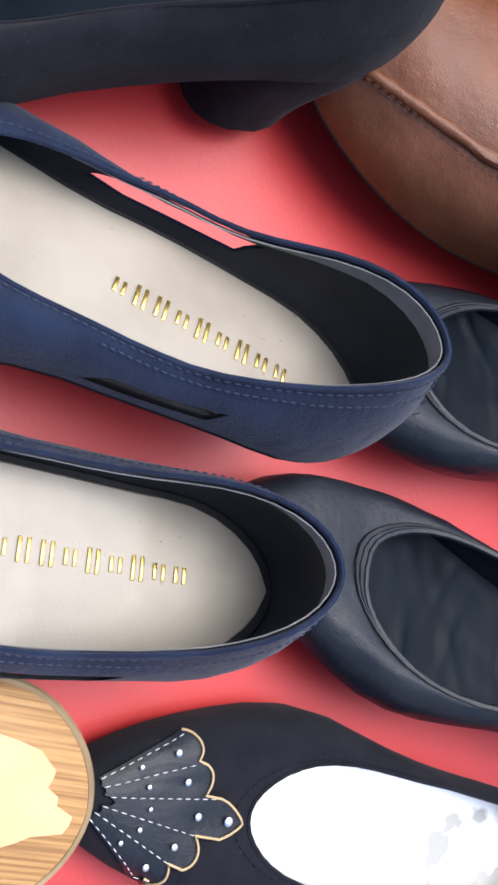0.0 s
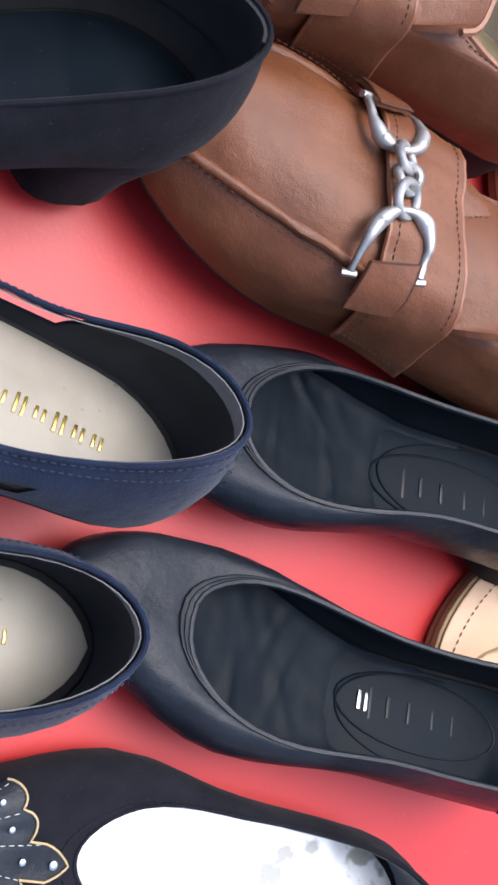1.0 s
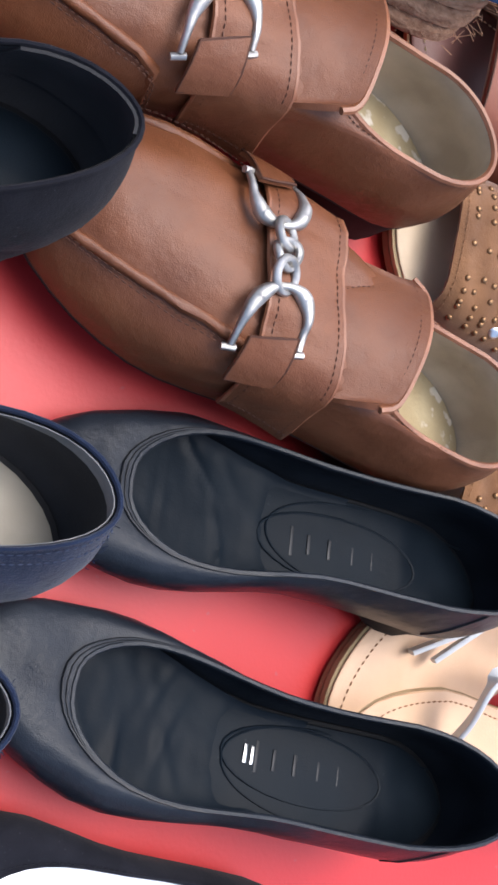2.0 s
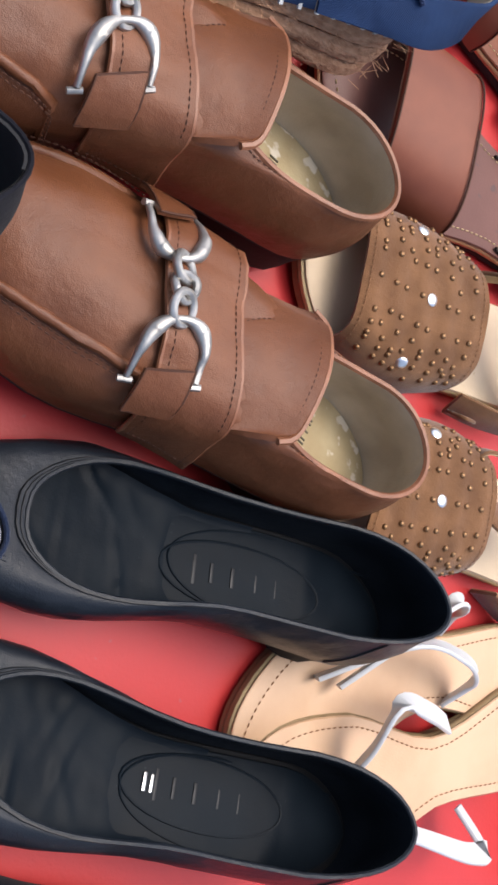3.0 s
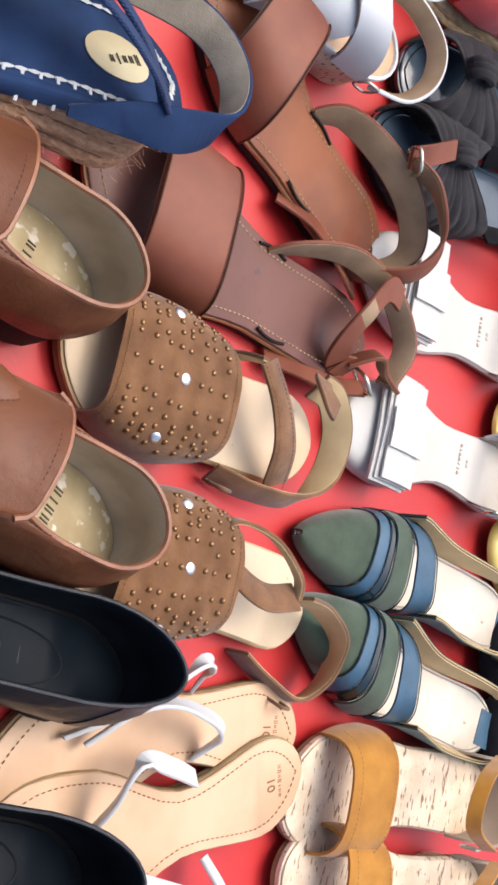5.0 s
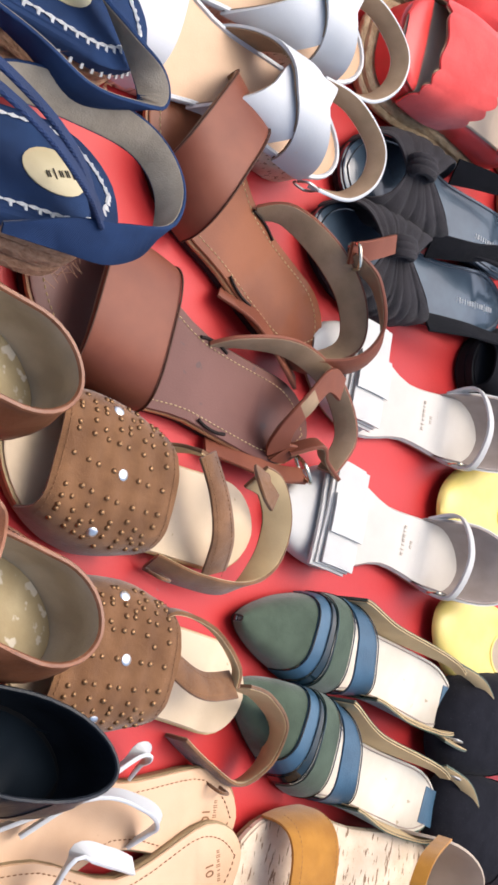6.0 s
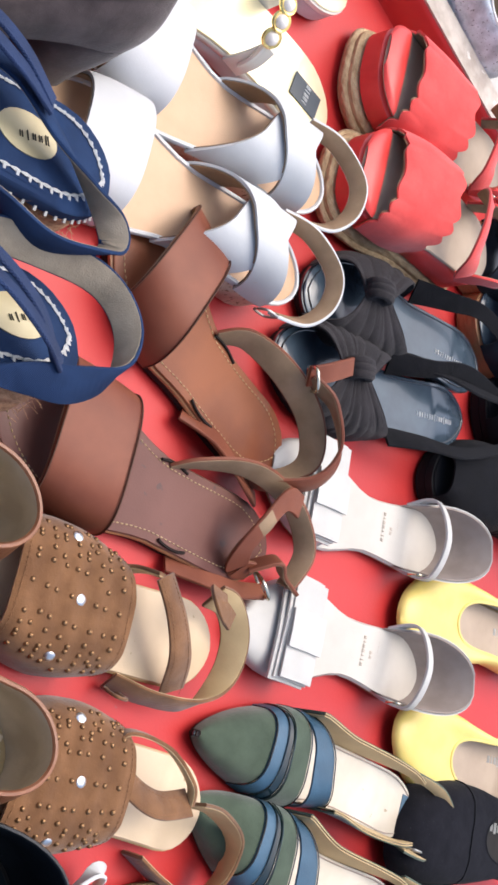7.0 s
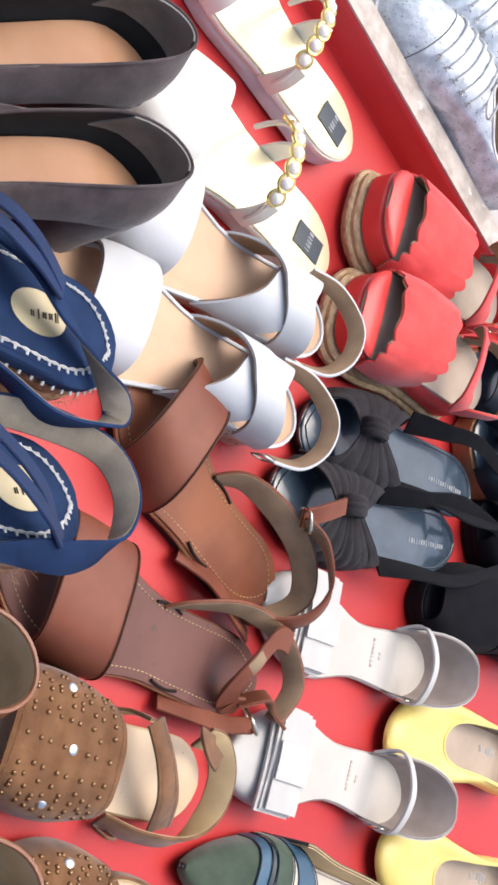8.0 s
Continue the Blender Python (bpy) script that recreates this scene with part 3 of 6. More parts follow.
def closed(e, f, up_m, lin_m, ins_m, sole_m, throat, zb, zs, zt, toe_h, heel=None, bind=None, bind_r=0.0011, wtop=0.86, holes=(), sharp=2.0,
           back_in=0.004, stitch=None, sole_t=0.0035, flat_sole=False, sole_out=0.0, J=9, flat=0.5, bulge=0.003, insole_label="", upper_label="", worn=0.0012, gap=0.0035):
    bottom = (lambda s: 0.0) if flat_sole else (lambda s: f.z(s) - sole_t)
    part("sole", f.slab(lambda s: f.z(s), bottom, sole_m, -sole_out), e)
    rows = upper(f, throat * f.L, 0, zb, zs, zt, toe_h, wtop, bulge=bulge, front_sharp=sharp, back_in=back_in, J=J, flat=flat)
    for r in rows:
        for j in range(2, len(r) - 1):
            r[j] = r[j] + Vector((0, 0, 1)).lerp((r[j] - Vector((r[j].x, 0, 0.02))).normalized(), 0.5) * worn * (noise.noise(r[j] * 55 + Vector((L_seed(e), 0, 0))) + 0.5 * noise.noise(r[j] * 130))
    up = part("upper", skin(rows, up_m, 0.0, holes), e, upper_label)
    part("lining", skin(rows, lin_m, 0.0016, holes), e)
    ins = part("insole", f.slab(lambda s: f.z(s) + 0.0022, lambda s: f.z(s) + 0.0006, ins_m, gap, 0.0006), e, insole_label)
    line = [r[-1] - Vector((0, 0, 0.0004)) for r in rows]
    part("topline", tube(line, bind_r, 6, bind or up_m, True, 0), up)
    if stitch:
        low = [r[-2].lerp(r[-1], 0.45) for r in rows]
        nn = len(rows)
        off = [low[k] + ((rows[(k + 1) % nn][-2] - rows[k - 1][-2]).cross(rows[k][-1] - rows[k][-2])).normalized() * 0.0004 for k in range(nn)]
        part("stitching", dashes(off + off[:1], 0.0019, 0.0011, 0.00032, stitch), up)
    if heel:
        part("heel", block_heel(f, *heel), e)
    return rows, up, ins


def outer(rows, J, k, off=0.0005):
    m = len(rows)
    a = rows[(k + 1) % m][J] - rows[k - 1][J]
    b = rows[k][min(J + 1, len(rows[0]) - 1)] - rows[k][max(J - 1, 0)]
    return rows[k][J] + a.cross(b).normalized() * off


def navy_shoe(heel, toe, side, z, pitch, roll=0.0):
    e, L = thing("slingback_flat", heel, toe, "navy suede flat with side cut-outs and a beige insole", "flat shoe", "pair of navy flats", z, pitch, roll, za=0.064)
    f = Foot(L, 0.0290, 0.0325, 0.0415, 2.0, 0.72, side, hz=0.017, hb=0.011)
    n = f.n
    holes = ((9, 14, 2, 5), (2 * n - 14, 2 * n - 9, 2, 5)) if side < 0 else ((9, 13, 2, 5), (2 * n - 12, 2 * n - 9, 2, 4))
    # The dark lining puts the shadow below the pale tape into its colour.
    rows, up, ins = closed(e, f, M["navy_suede"], M["dark_lining"], M["beige_insole"], M["black_rubber"], 0.70, 0.047, 0.020, 0.022, 0.02,
                           bind=M["navy_suede"], wtop=0.90, holes=holes, stitch=M["navy_thread"], insole_label="beige insole with gold print", bulge=0.005, sole_t=0.006)
    m, g = 2 * n, []
    for k in range(-17, 18):
        a, r = (k + m) % m, rows[(k + m) % m]
        shift = (outer(rows, 8, a, -0.0024) - r[8])
        g.append([r[9].lerp(r[6], q) + shift for q in (0.62, 0.45, 0.25, 0.04)])
    part("lining_tape", sheet(g, 0.0004, M["grey_lining"]), up, "pale grey tape inside the opening")
    # a line of thread along the lower edge of the collar
    low = [outer(rows, 7, (k + m) % m, 0.0006).lerp(outer(rows, 8, (k + m) % m, 0.0006), 0.4) for k in range(-14, 15)]
    part("stitching", dashes(low, 0.0017, 0.0011, 0.0003, M["navy_thread"]), up)
    part("insole_border", f.slab(lambda s: f.z(s) + 0.0010, lambda s: f.z(s) + 0.0002, M["dark_lining"], 0.0010, 0.0003), e)
    part("gold_print", print_bars((0.036, 0.0005 if side > 0 else 0.0, 0), 0.0073, 9, 0.0066, M["gold_print"], lambda x: f.z(x / L) + 0.0026, -0.10 if side > 0 else 0.0, seed=3), ins)
    # frayed threads at the heel seam
    rnd, fr = random.Random(4 + side), []
    for k in range(16):
        p = outer(rows, 4 + rnd.randrange(5), rnd.randrange(-2, 3) % m, 0.0004)
        fr.append(tube([p, p + Vector((-0.0012, rnd.gauss(0, 0.0012), rnd.gauss(0, 0.001)))], 0.00018, 3, M["navy_suede"], fine=1))
    tagged(part("loose_threads", merge(*fr), up), kind="stuff")
    return e


navy_shoe((0.245, 0.074), (0.016, 0.128), 1, 0.022, 5.5, 22)
navy_shoe((0.224, 0.004), (-0.021, 0.018), -1, 0.012, 4.5, 12)


def pump(heel, toe, side, mat_print):
    e, L = thing("leather_pump", heel, toe, "worn black leather pump with a low heel", "pump", "pair of black pumps", roll=15, za=0.076)
    f = Foot(L, 0.0275, 0.026, 0.0365, 1.7, 0.70, side, hz=0.030, hb=0.009, spring=0.005)
    rows, up, ins = closed(e, f, M["black_leather"], M["black_lining"], M["black_insole"], M["black_rubber"], 0.80, 0.046, 0.030, 0.015, 0.019,
                           heel=(0.24, M["black_rubber"], 0.86), bind=M["black_leather"], bind_r=0.0013, wtop=0.95, sharp=2.7, insole_label="scuffed black insole with an embossed mark", worn=0.0017)
    J = len(rows[0]) - 1
    for k in (7, 2 * f.n - 7):
        part("side_seam", tube([outer(rows, j, k, 0.0002) for j in range(1, J + 1)], 0.0005, 5, M["emboss"], fine=0), up)
    part("toe_seam", tube([rows[k][J - 1].lerp(rows[k][J], 0.35) + Vector((0, 0, 0.0006)) for k in range(12, 2 * f.n - 11)], 0.0005, 5, M["emboss"], fine=0), up)
    part("topline_seam", tube([outer(rows, J, k, 0.0002).lerp(rows[k][J - 1], 0.35) for k in range(9, 2 * f.n - 8)], 0.0004, 5, M["emboss"], fine=0), up)
    # heel pad with a rounded front, pressed edge and its worn lifting border
    pad = []
    for i in range(33):
        a = -math.pi / 2 + math.pi * i / 32
        pad.append(Vector((L * 0.30 + 0.050 * math.cos(a), f.mid(0.4) + 0.0205 * math.sin(a), 0)))
    pad = [Vector((L * 0.06, pad[0].y * 0.9, 0))] + pad + [Vector((L * 0.06, pad[-1].y * 0.9, 0))]
    for p in pad:
        p.z = f.z(p.x / L) + 0.0024
    part("heel_pad_edge", tube(pad, 0.0006, 5, M["black_insole"], fine=2), ins)
    # the foot has pressed soft folds into the lining in front of the heel pad
    rnd, folds = random.Random(20 + side), []
    for k in range(7):
        folds.append((rnd.uniform(0.56, 0.74), rnd.uniform(-0.8, 0.8), rnd.uniform(-0.9, 0.9), rnd.uniform(0.012, 0.024), rnd.uniform(0.0014, 0.0030), rnd.uniform(0.0005, 0.0013)))
    g = []
    for i in range(41):
        v = -1 + i / 20
        row = []
        for j in range(61):
            sx = 0.34 + 0.47 * j / 60
            w = f.half(sx) - 0.0030
            p = Vector((L * sx, f.mid(sx) + w * v, f.z(sx) + 0.0023 + 0.003 * abs(v) ** 8 + 0.0004 * noise.noise((sx * 40, v * 3, side))))
            for fs, fv, tw, ln, wd, hh in folds:
                dx, dy = p.x - L * fs, p.y - f.mid(fs) - fv * f.half(fs)
                u, q = dx * math.cos(tw) + dy * math.sin(tw), -dx * math.sin(tw) + dy * math.cos(tw)
                p.z += hh * math.exp(-(u / wd) ** 2 - (q / ln) ** 2)
            edge = 0.484 - 0.02 * v * v
            p.z -= 0.0012 * smooth(edge + 0.03, edge, sx)
            row.append(p)
        g.append(row)
    part("sock_lining", sheet(g, 0.0004, M["black_insole"], -1 if g[1][0].y > g[0][0].y else 1), ins, "creased black lining of the forefoot")
    tagged(part("embossing", print_bars((0.072, 0.0, 0), 0.0105, 5, 0.0115, mat_print, lambda x: f.z(x / L) + 0.0022, 0.0, seed=5), ins), kind="stuff")
    oval = [(0.09 + 0.042 * math.cos(a), 0.016 * math.sin(a), f.z((0.09 + 0.042 * math.cos(a)) / L) + 0.0024) for a in (2 * math.pi * i / 28 for i in range(28))]
    part("embossed_oval", tube(oval, 0.0007, 5, M["black_insole"], True, 0), ins)
    return e, f, ins


pump((0.488, 0.066), (0.233, 0.113), 1, M["emboss"])
e, f, ins = pump((0.482, -0.036), (0.219, 0.029), -1, M["emboss"])
part("silver_print", print_bars((0.118, 0.0, 0), 0.0105, 1, 0.010, M["mirror_stud"], lambda x: f.z(x / f.L) + 0.0026), ins)


def suede_pump(heel, toe, side, mat, lin, ins_m, label, group, hz=0.058, zb=0.046, roll=17, grip=None):
    e, L = thing("suede_pump", heel, toe, label, "pump", group, roll=roll, za=hz + zb)
    f = Foot(L, 0.029, 0.027, 0.037, 1.8, 0.70, side, hz=hz, hb=0.010, spring=0.005)
    rows, up, ins = closed(e, f, mat, lin, ins_m, M["black_rubber"], 0.68, zb, 0.034, 0.024, 0.022, heel=(0.23, mat, 0.8, 0.006), wtop=0.88, bulge=0.005)
    part("heel_grip", sheet([[outer(rows, j, k % (2 * f.n), -0.0026) for j in (3, 4, 5, 6, 7, 8, 9)] for k in range(-2, 9)], 0.0012, grip or lin), up)
    return e


suede_pump((0.229, 0.203), (-0.016, 0.149), 1, M["black_suede"], M["dark_lining"], M["black_insole"], "black suede pump with a block heel", "black suede pumps", roll=16, hz=0.047)
suede_pump((0.423, 0.567), (0.182, 0.510), 1, M["grey_suede"], M["dark_lining"], M["peach_insole"], "dark grey suede pump with a tan insole", "pair of grey suede pumps", grip=M["grey_grip"])
suede_pump((0.403, 0.645), (0.166, 0.570), -1, M["grey_suede"], M["dark_lining"], M["peach_insole"], "dark grey suede pump with a tan insole", "pair of grey suede pumps", grip=M["grey_grip"])


def silver_flat():
    e, L = thing("pointed_flat", (0.412, -0.119), (0.167, -0.064), "black suede flat with a silver insole and a studded toe", "flat shoe")
    f = Foot(L, 0.0285, 0.027, 0.037, 1.6, 0.62, 1, hz=0.011, hb=0.008)
    rows, up, ins = closed(e, f, M["black_suede"], M["grey_lining"], M["silver_foil"], M["black_rubber"], 0.71, 0.034, 0.019, 0.014, 0.018, wtop=0.9, stitch=M["black_suede"])
    from_bvh = mathutils_bvh(rows)
    # scalloped leather fan on the vamp, opening towards the throat
    grid, tip, N = [], Vector((L * 0.985, f.mid(0.97), 0)), 60
    for i in range(N + 1):
        a = radians(-40 + 72 * i / N)
        t = i / N * 5
        k = min(int(t), 4)
        lobe = abs(math.sin(math.pi * (t - k))) ** 0.7
        ln = (0.048, 0.051, 0.060, 0.052, 0.047)[k] * (0.92 + 0.08 * lobe) + (0.006 * (1 - abs(t - 2.5) * 2) if 2 <= t <= 3 else 0)
        row = []
        for j in range(9):
            q = tip + Vector((-math.cos(a), math.sin(a), 0)) * ln * (0.24 + 0.76 * j / 8)
            q.y = min(max(q.y, -0.035), 0.035)
            row.append(drop_on(from_bvh, q, 0.0014))
        grid.append(row)
    fan = part("leather_fan", sheet(grid, 0.0010, M["black_leather"], -1), up, "scalloped black leather trim with perforations")
    part("trim_edge", tube([r[-1] + Vector((0, 0, 0.0006)) for r in grid], 0.00045, 6, M["sand_lining"], fine=0), fan)
    for i in (1, 12, 24, 36, 48, 59):
        part("stitching", dashes([p + Vector((0, 0, 0.0013)) for p in grid[i]], 0.0020, 0.0014, 0.00016, M["white_thread"]), fan)
    stud = mesh_from("stud", *dome(0.0012, 0.0004)[:2], [M["mirror_stud"]])
    for i, j, sc in ((6, 3, 0.7), (6, 6, 1.0), (18, 3, 0.7), (18, 6, 1.0), (30, 2, 0.6), (30, 5, 1.1), (30, 7, 1.4), (42, 3, 0.7), (42, 6, 1.0), (54, 3, 0.7), (54, 6, 1.0)):
        s_ = part("stud", stud, fan)
        s_.location, s_.scale = grid[i][j] + Vector((0, 0, 0.0011)), (sc, sc, sc)


def dome(r, h, n=12):
    V = [Vector((0, 0, h))]
    F = []
    for i, (q, z) in enumerate(((0.45, 0.88), (0.8, 0.55), (1.0, 0.0), (0.95, -0.6))):
        V += [Vector((r * q * math.cos(2 * math.pi * k / n), r * q * math.sin(2 * math.pi * k / n), h * z)) for k in range(n)]
        o = 1 + i * n
        if i == 0:
            F += [(0, o + k, o + (k + 1) % n) for k in range(n)]
        else:
            F += [(o - n + k, o + k, o + (k + 1) % n, o - n + (k + 1) % n) for k in range(n)]
    return V, F


def mathutils_bvh(rows):
    from mathutils.bvhtree import BVHTree
    V, F, _ = skin(rows, None)
    return BVHTree.FromPolygons(V, F)


def drop_on(tree, q, off):
    hit = tree.ray_cast(Vector((q.x, q.y, 0.3)), Vector((0, 0, -1)))
    return hit[0] + Vector((0, 0, off)) if hit[0] else tree.find_nearest(Vector((q.x, q.y, 0.02)))[0] + Vector((0, 0, off))


def radial(tree, foot, x, ang, off, z0=0.012):
    """The point of an upper met by a ray from within the shoe at x, ang degrees up from its right side."""
    a = radians(ang)
    d = Vector((0, -math.cos(a), math.sin(a)))
    o = Vector((x, foot.mid(x / foot.L), z0))
    hit = tree.ray_cast(o, d)
    return hit[0] + d * off if hit[0] else o + d * (0.036 + off)


silver_flat()


def loafer(heel, toe, side):
    e, L = thing("loafer", heel, toe, "brown leather loafer with a pewter horsebit buckle", "loafer", "pair of brown loafers", roll=12, za=0.071)
    f = Foot(L, 0.032, 0.031, 0.043, 2.0, 0.74, side, hz=0.026, hb=0.012, spring=0.006)
    rows, up, ins = closed(e, f, M["brown_leather"], M["loafer_lining"], M["loafer_insole"], M["sole_dark"], 0.45, 0.045, 0.040, 0.050, 0.030,
                           heel=(0.27, M["sole_dark"], 0.96), bind=M["brown_seam"], bind_r=0.0017, wtop=0.86, back_in=0.006, stitch=M["brown_thread"], J=11,
                           sole_out=0.0012, bulge=0.005, flat=0.45, worn=0.0024, insole_label="tan insole with worn print", gap=0.0006)
    tree = mathutils_bvh(rows)
    out = lambda p, d: p + (p - Vector((p.x, f.mid(p.x / L), 0.012))).normalized() * d
    # raised, gathered apron seam round the toe
    seam = []
    for i in range(49):
        t = -1 + 2 * i / 48
        q = Vector((L * (0.955 - 0.36 * abs(t) ** 2.6), f.mid(0.8) + 0.0385 * math.copysign(abs(t) ** 0.60, t), 0))
        seam.append(drop_on(tree, q, 0.0002))
    ap = part("apron_seam", tube(seam, 0.0024, 8, M["brown_leather"], fine=0, taper=lambda q: 1 + 0.16 * math.sin(q * 150)), up)
    for d in (0.0035, 0.0058):
        part("stitching", dashes([p + (p - Vector((L * 0.7, 0, p.z))).normalized() * d - Vector((0, 0, 0.0010)) for p in seam], 0.0022, 0.0010, 0.0004, M["brown_thread"]), ap)
    # saddle strap across the vamp, its ends slanting back towards the sole
    back = lambda a: 0.030 * abs(math.cos(radians(a))) ** 1.5 + 0.0009 * (a - 90)
    grid = [[radial(tree, f, L * (0.492 + 0.138 * u - back(a)), a, 0.0016 + 0.0032 * (1 - u) ** 1.5 + 0.0008 * math.sin(math.pi * u)) for u in (j / 10 for j in range(11))] for a in (14 + 152 * i / 44 for i in range(45))]
    sad = part("saddle_strap", sheet(grid, 0.0024, M["brown_leather"], -1), up)
    for j, jj in ((0, 1), (10, 9)):
        part("strap_edge", tube([out(r[j], 0.0016) for r in grid], 0.0011, 6, M["brown_seam"], fine=0), sad)
        part("stitching", dashes([out(r[jj], 0.0026) for r in grid], 0.002, 0.001, 0.00035, M["brown_thread"]), sad)
    for k, kk in ((0, 2), (-1, -3)):
        part("strap_edge", tube([out(p, 0.0014) for p in grid[k]], 0.0009, 6, M["brown_thread"], fine=0), sad)
        part("stitching", dashes([out(p, 0.0026) for p in grid[kk]], 0.002, 0.001, 0.00035, M["brown_thread"]), sad)
    # tongue that stands over the opening, its free corners rounded
    tg = []
    for i in range(25):
        v = -1 + i / 12
        row = []
        for j in range(9):
            u = j / 8
            w = 0.0350 * (1 - 0.04 * u)
            ln = (0.049 - 0.003 * v) * (1 - 0.16 * abs(v) ** 12)
            row.append(Vector((L * 0.515 - ln * u, f.mid(0.5) + w * v, f.z(0.52) + 0.0468 - (0.018 - 0.009 * u) * abs(v) ** 2.2 + 0.0160 * u + 0.0005 * math.sin(5 * v + 2 * u) + 0.0030 * u ** 6)))
        tg.append(row)
    ton = part("tongue", sheet(tg, 0.0030, M["brown_leather"]), up)
    part("stitching", dashes([r[7].lerp(r[8], 0.2) + UP * 0.0034 for r in tg[1:-1]], 0.002, 0.001, 0.00035, M["brown_thread"]), ton)
    part("tongue_edge", tube([r[-1] + UP * 0.001 for r in tg], 0.0017, 6, M["brown_seam"], fine=0), ton)
    # horsebit: two stirrup-shaped rings joined by links
    xb = lambda a: L * (0.612 - 0.0009 * (a - 90))
    mid_a = [radial(tree, f, xb(90) + 0.0048 * math.cos(q) , 90, 0.0075) + Vector((0, 0.0058 * math.sin(q), 0.0012 * math.sin(2 * q))) for q in (2 * math.pi * i / 14 for i in range(14))]
    bit = part("horsebit", tube(mid_a, 0.0018, 8, M["pewter"], True, 2), e, "pewter horsebit ring and links")
    for sg in (-1, 1):
        a0, a1 = 90 + sg * 12, 90 + sg * 35
        arc = []
        for i in range(25):
            q = math.pi * i / 24
            a = a1 - (a1 - a0) * math.sin(q) ** 0.62
            dx = -0.0134 * math.cos(q) * (1 - 0.10 * (1 - math.sin(q)))
            arc.append(radial(tree, f, xb(a) + dx, a + 520 * dx, 0.0058 + 0.0012 * math.sin(q)))
        items = [tube(arc, 0.0029, 8, M["pewter"], fine=2, taper=lambda q: 0.52 + 0.66 * math.sin(q * 2 * math.pi) ** 2)]
        for t in (-1, 1):
            items.append(tube([radial(tree, f, xb(a1) + 0.0120 * t + d, a1 + sg * 1.5 + 520 * (0.0120 * t + d), 0.0058) for d in (-0.0026, 0.0026)], 0.0015, 8, M["pewter"], fine=1))
        part("ring", merge(*items), bit)
        c = radial(tree, f, xb(90 + sg * 8), 90 + sg * 8, 0.0072)
        part("link", tube([c + Vector((0.0058 * math.cos(q), sg * 0.0062 * math.sin(q), 0.0018 * math.cos(q) - 0.0016 * math.sin(q))) for q in (2 * math.pi * i / 14 for i in range(14))], 0.0019, 8, M["pewter"], True, 2), bit)
        tab = [[radial(tree, f, xb(90 + sg * (34 + 19 * w)) + 0.0088 * u, 90 + sg * (30 + 19 * w) + 4.6 * u, 0.0064 - 0.0012 * w) for u in (-1, -0.5, 0, 0.5, 1)] for w in (i / 5 for i in range(6))]
        part("keeper", sheet(tab, 0.0026, M["brown_leather"], -sg), sad)
        loop = [out(p, 0.0022) for p in tab[0]] + [out(r[4], 0.0022) for r in tab[1:]] + [out(p, 0.0022) for p in tab[-1][3::-1]] + [out(r[0], 0.0022) for r in tab[-2:0:-1]]
        part("keeper_edge", tube(loop, 0.0006, 5, M["brown_thread"], True, 0), sad)
    for r in range(3):
        part("insole_print", print_bars((0.046 + 0.014 * r, -0.012, 0), (0.0058, 0.0032, 0.0058)[r], (5, 8, 2)[r], (0.0072, 0.0034, 0.0072)[r], M["dark_print"], lambda x: f.z(x / L) + 0.0026, radians(78), seed=r + 2), ins)
    part("pale_patch", box((0.092, f.mid(0.35) + 0.004, f.z(0.34) + 0.0024), 0.034, 0.020, 0.0006, M["stained_insole"], 0.35), ins, "rubbed pale patch of the insole")
    return e


loafer((0.467, 0.132), (0.209, 0.212), -1)
loafer((0.426, 0.252), (0.160, 0.300), 1)


# ---- open shoes and sandals ----
def sole_set(e, f, insole_m, mid_m, t_mid, under_m=None, t_under=0.003, rim=None, stitch=None, ins_off=0.001, label=""):
    """Footbed, midsole and outsole in layers; the lowest reaches the table under a flat sole."""
    ins = part("footbed", f.slab(lambda s: f.z(s), lambda s: f.z(s) - 0.002, insole_m, ins_off, 0.0008), e, label)
    part("midsole", f.slab(lambda s: f.z(s) - 0.002, lambda s: f.z(s) - 0.002 - t_mid, mid_m, 0.0, 0.0008), e)
    if under_m:
        part("outsole", f.slab(lambda s: f.z(s) - 0.002 - t_mid, lambda s: max(f.z(s) - 0.002 - t_mid - t_under, 0.0), under_m, 0.0005, 0.0006), e)
    if stitch:
        part("stitching", dashes(f.edge_line(0.0075, 0.0003), 0.0024, 0.0016, 0.00045, stitch), ins)
    return ins


def edge_rows(grid, j, lift=0.0016):
    return [r[j] + UP * lift for r in grid]


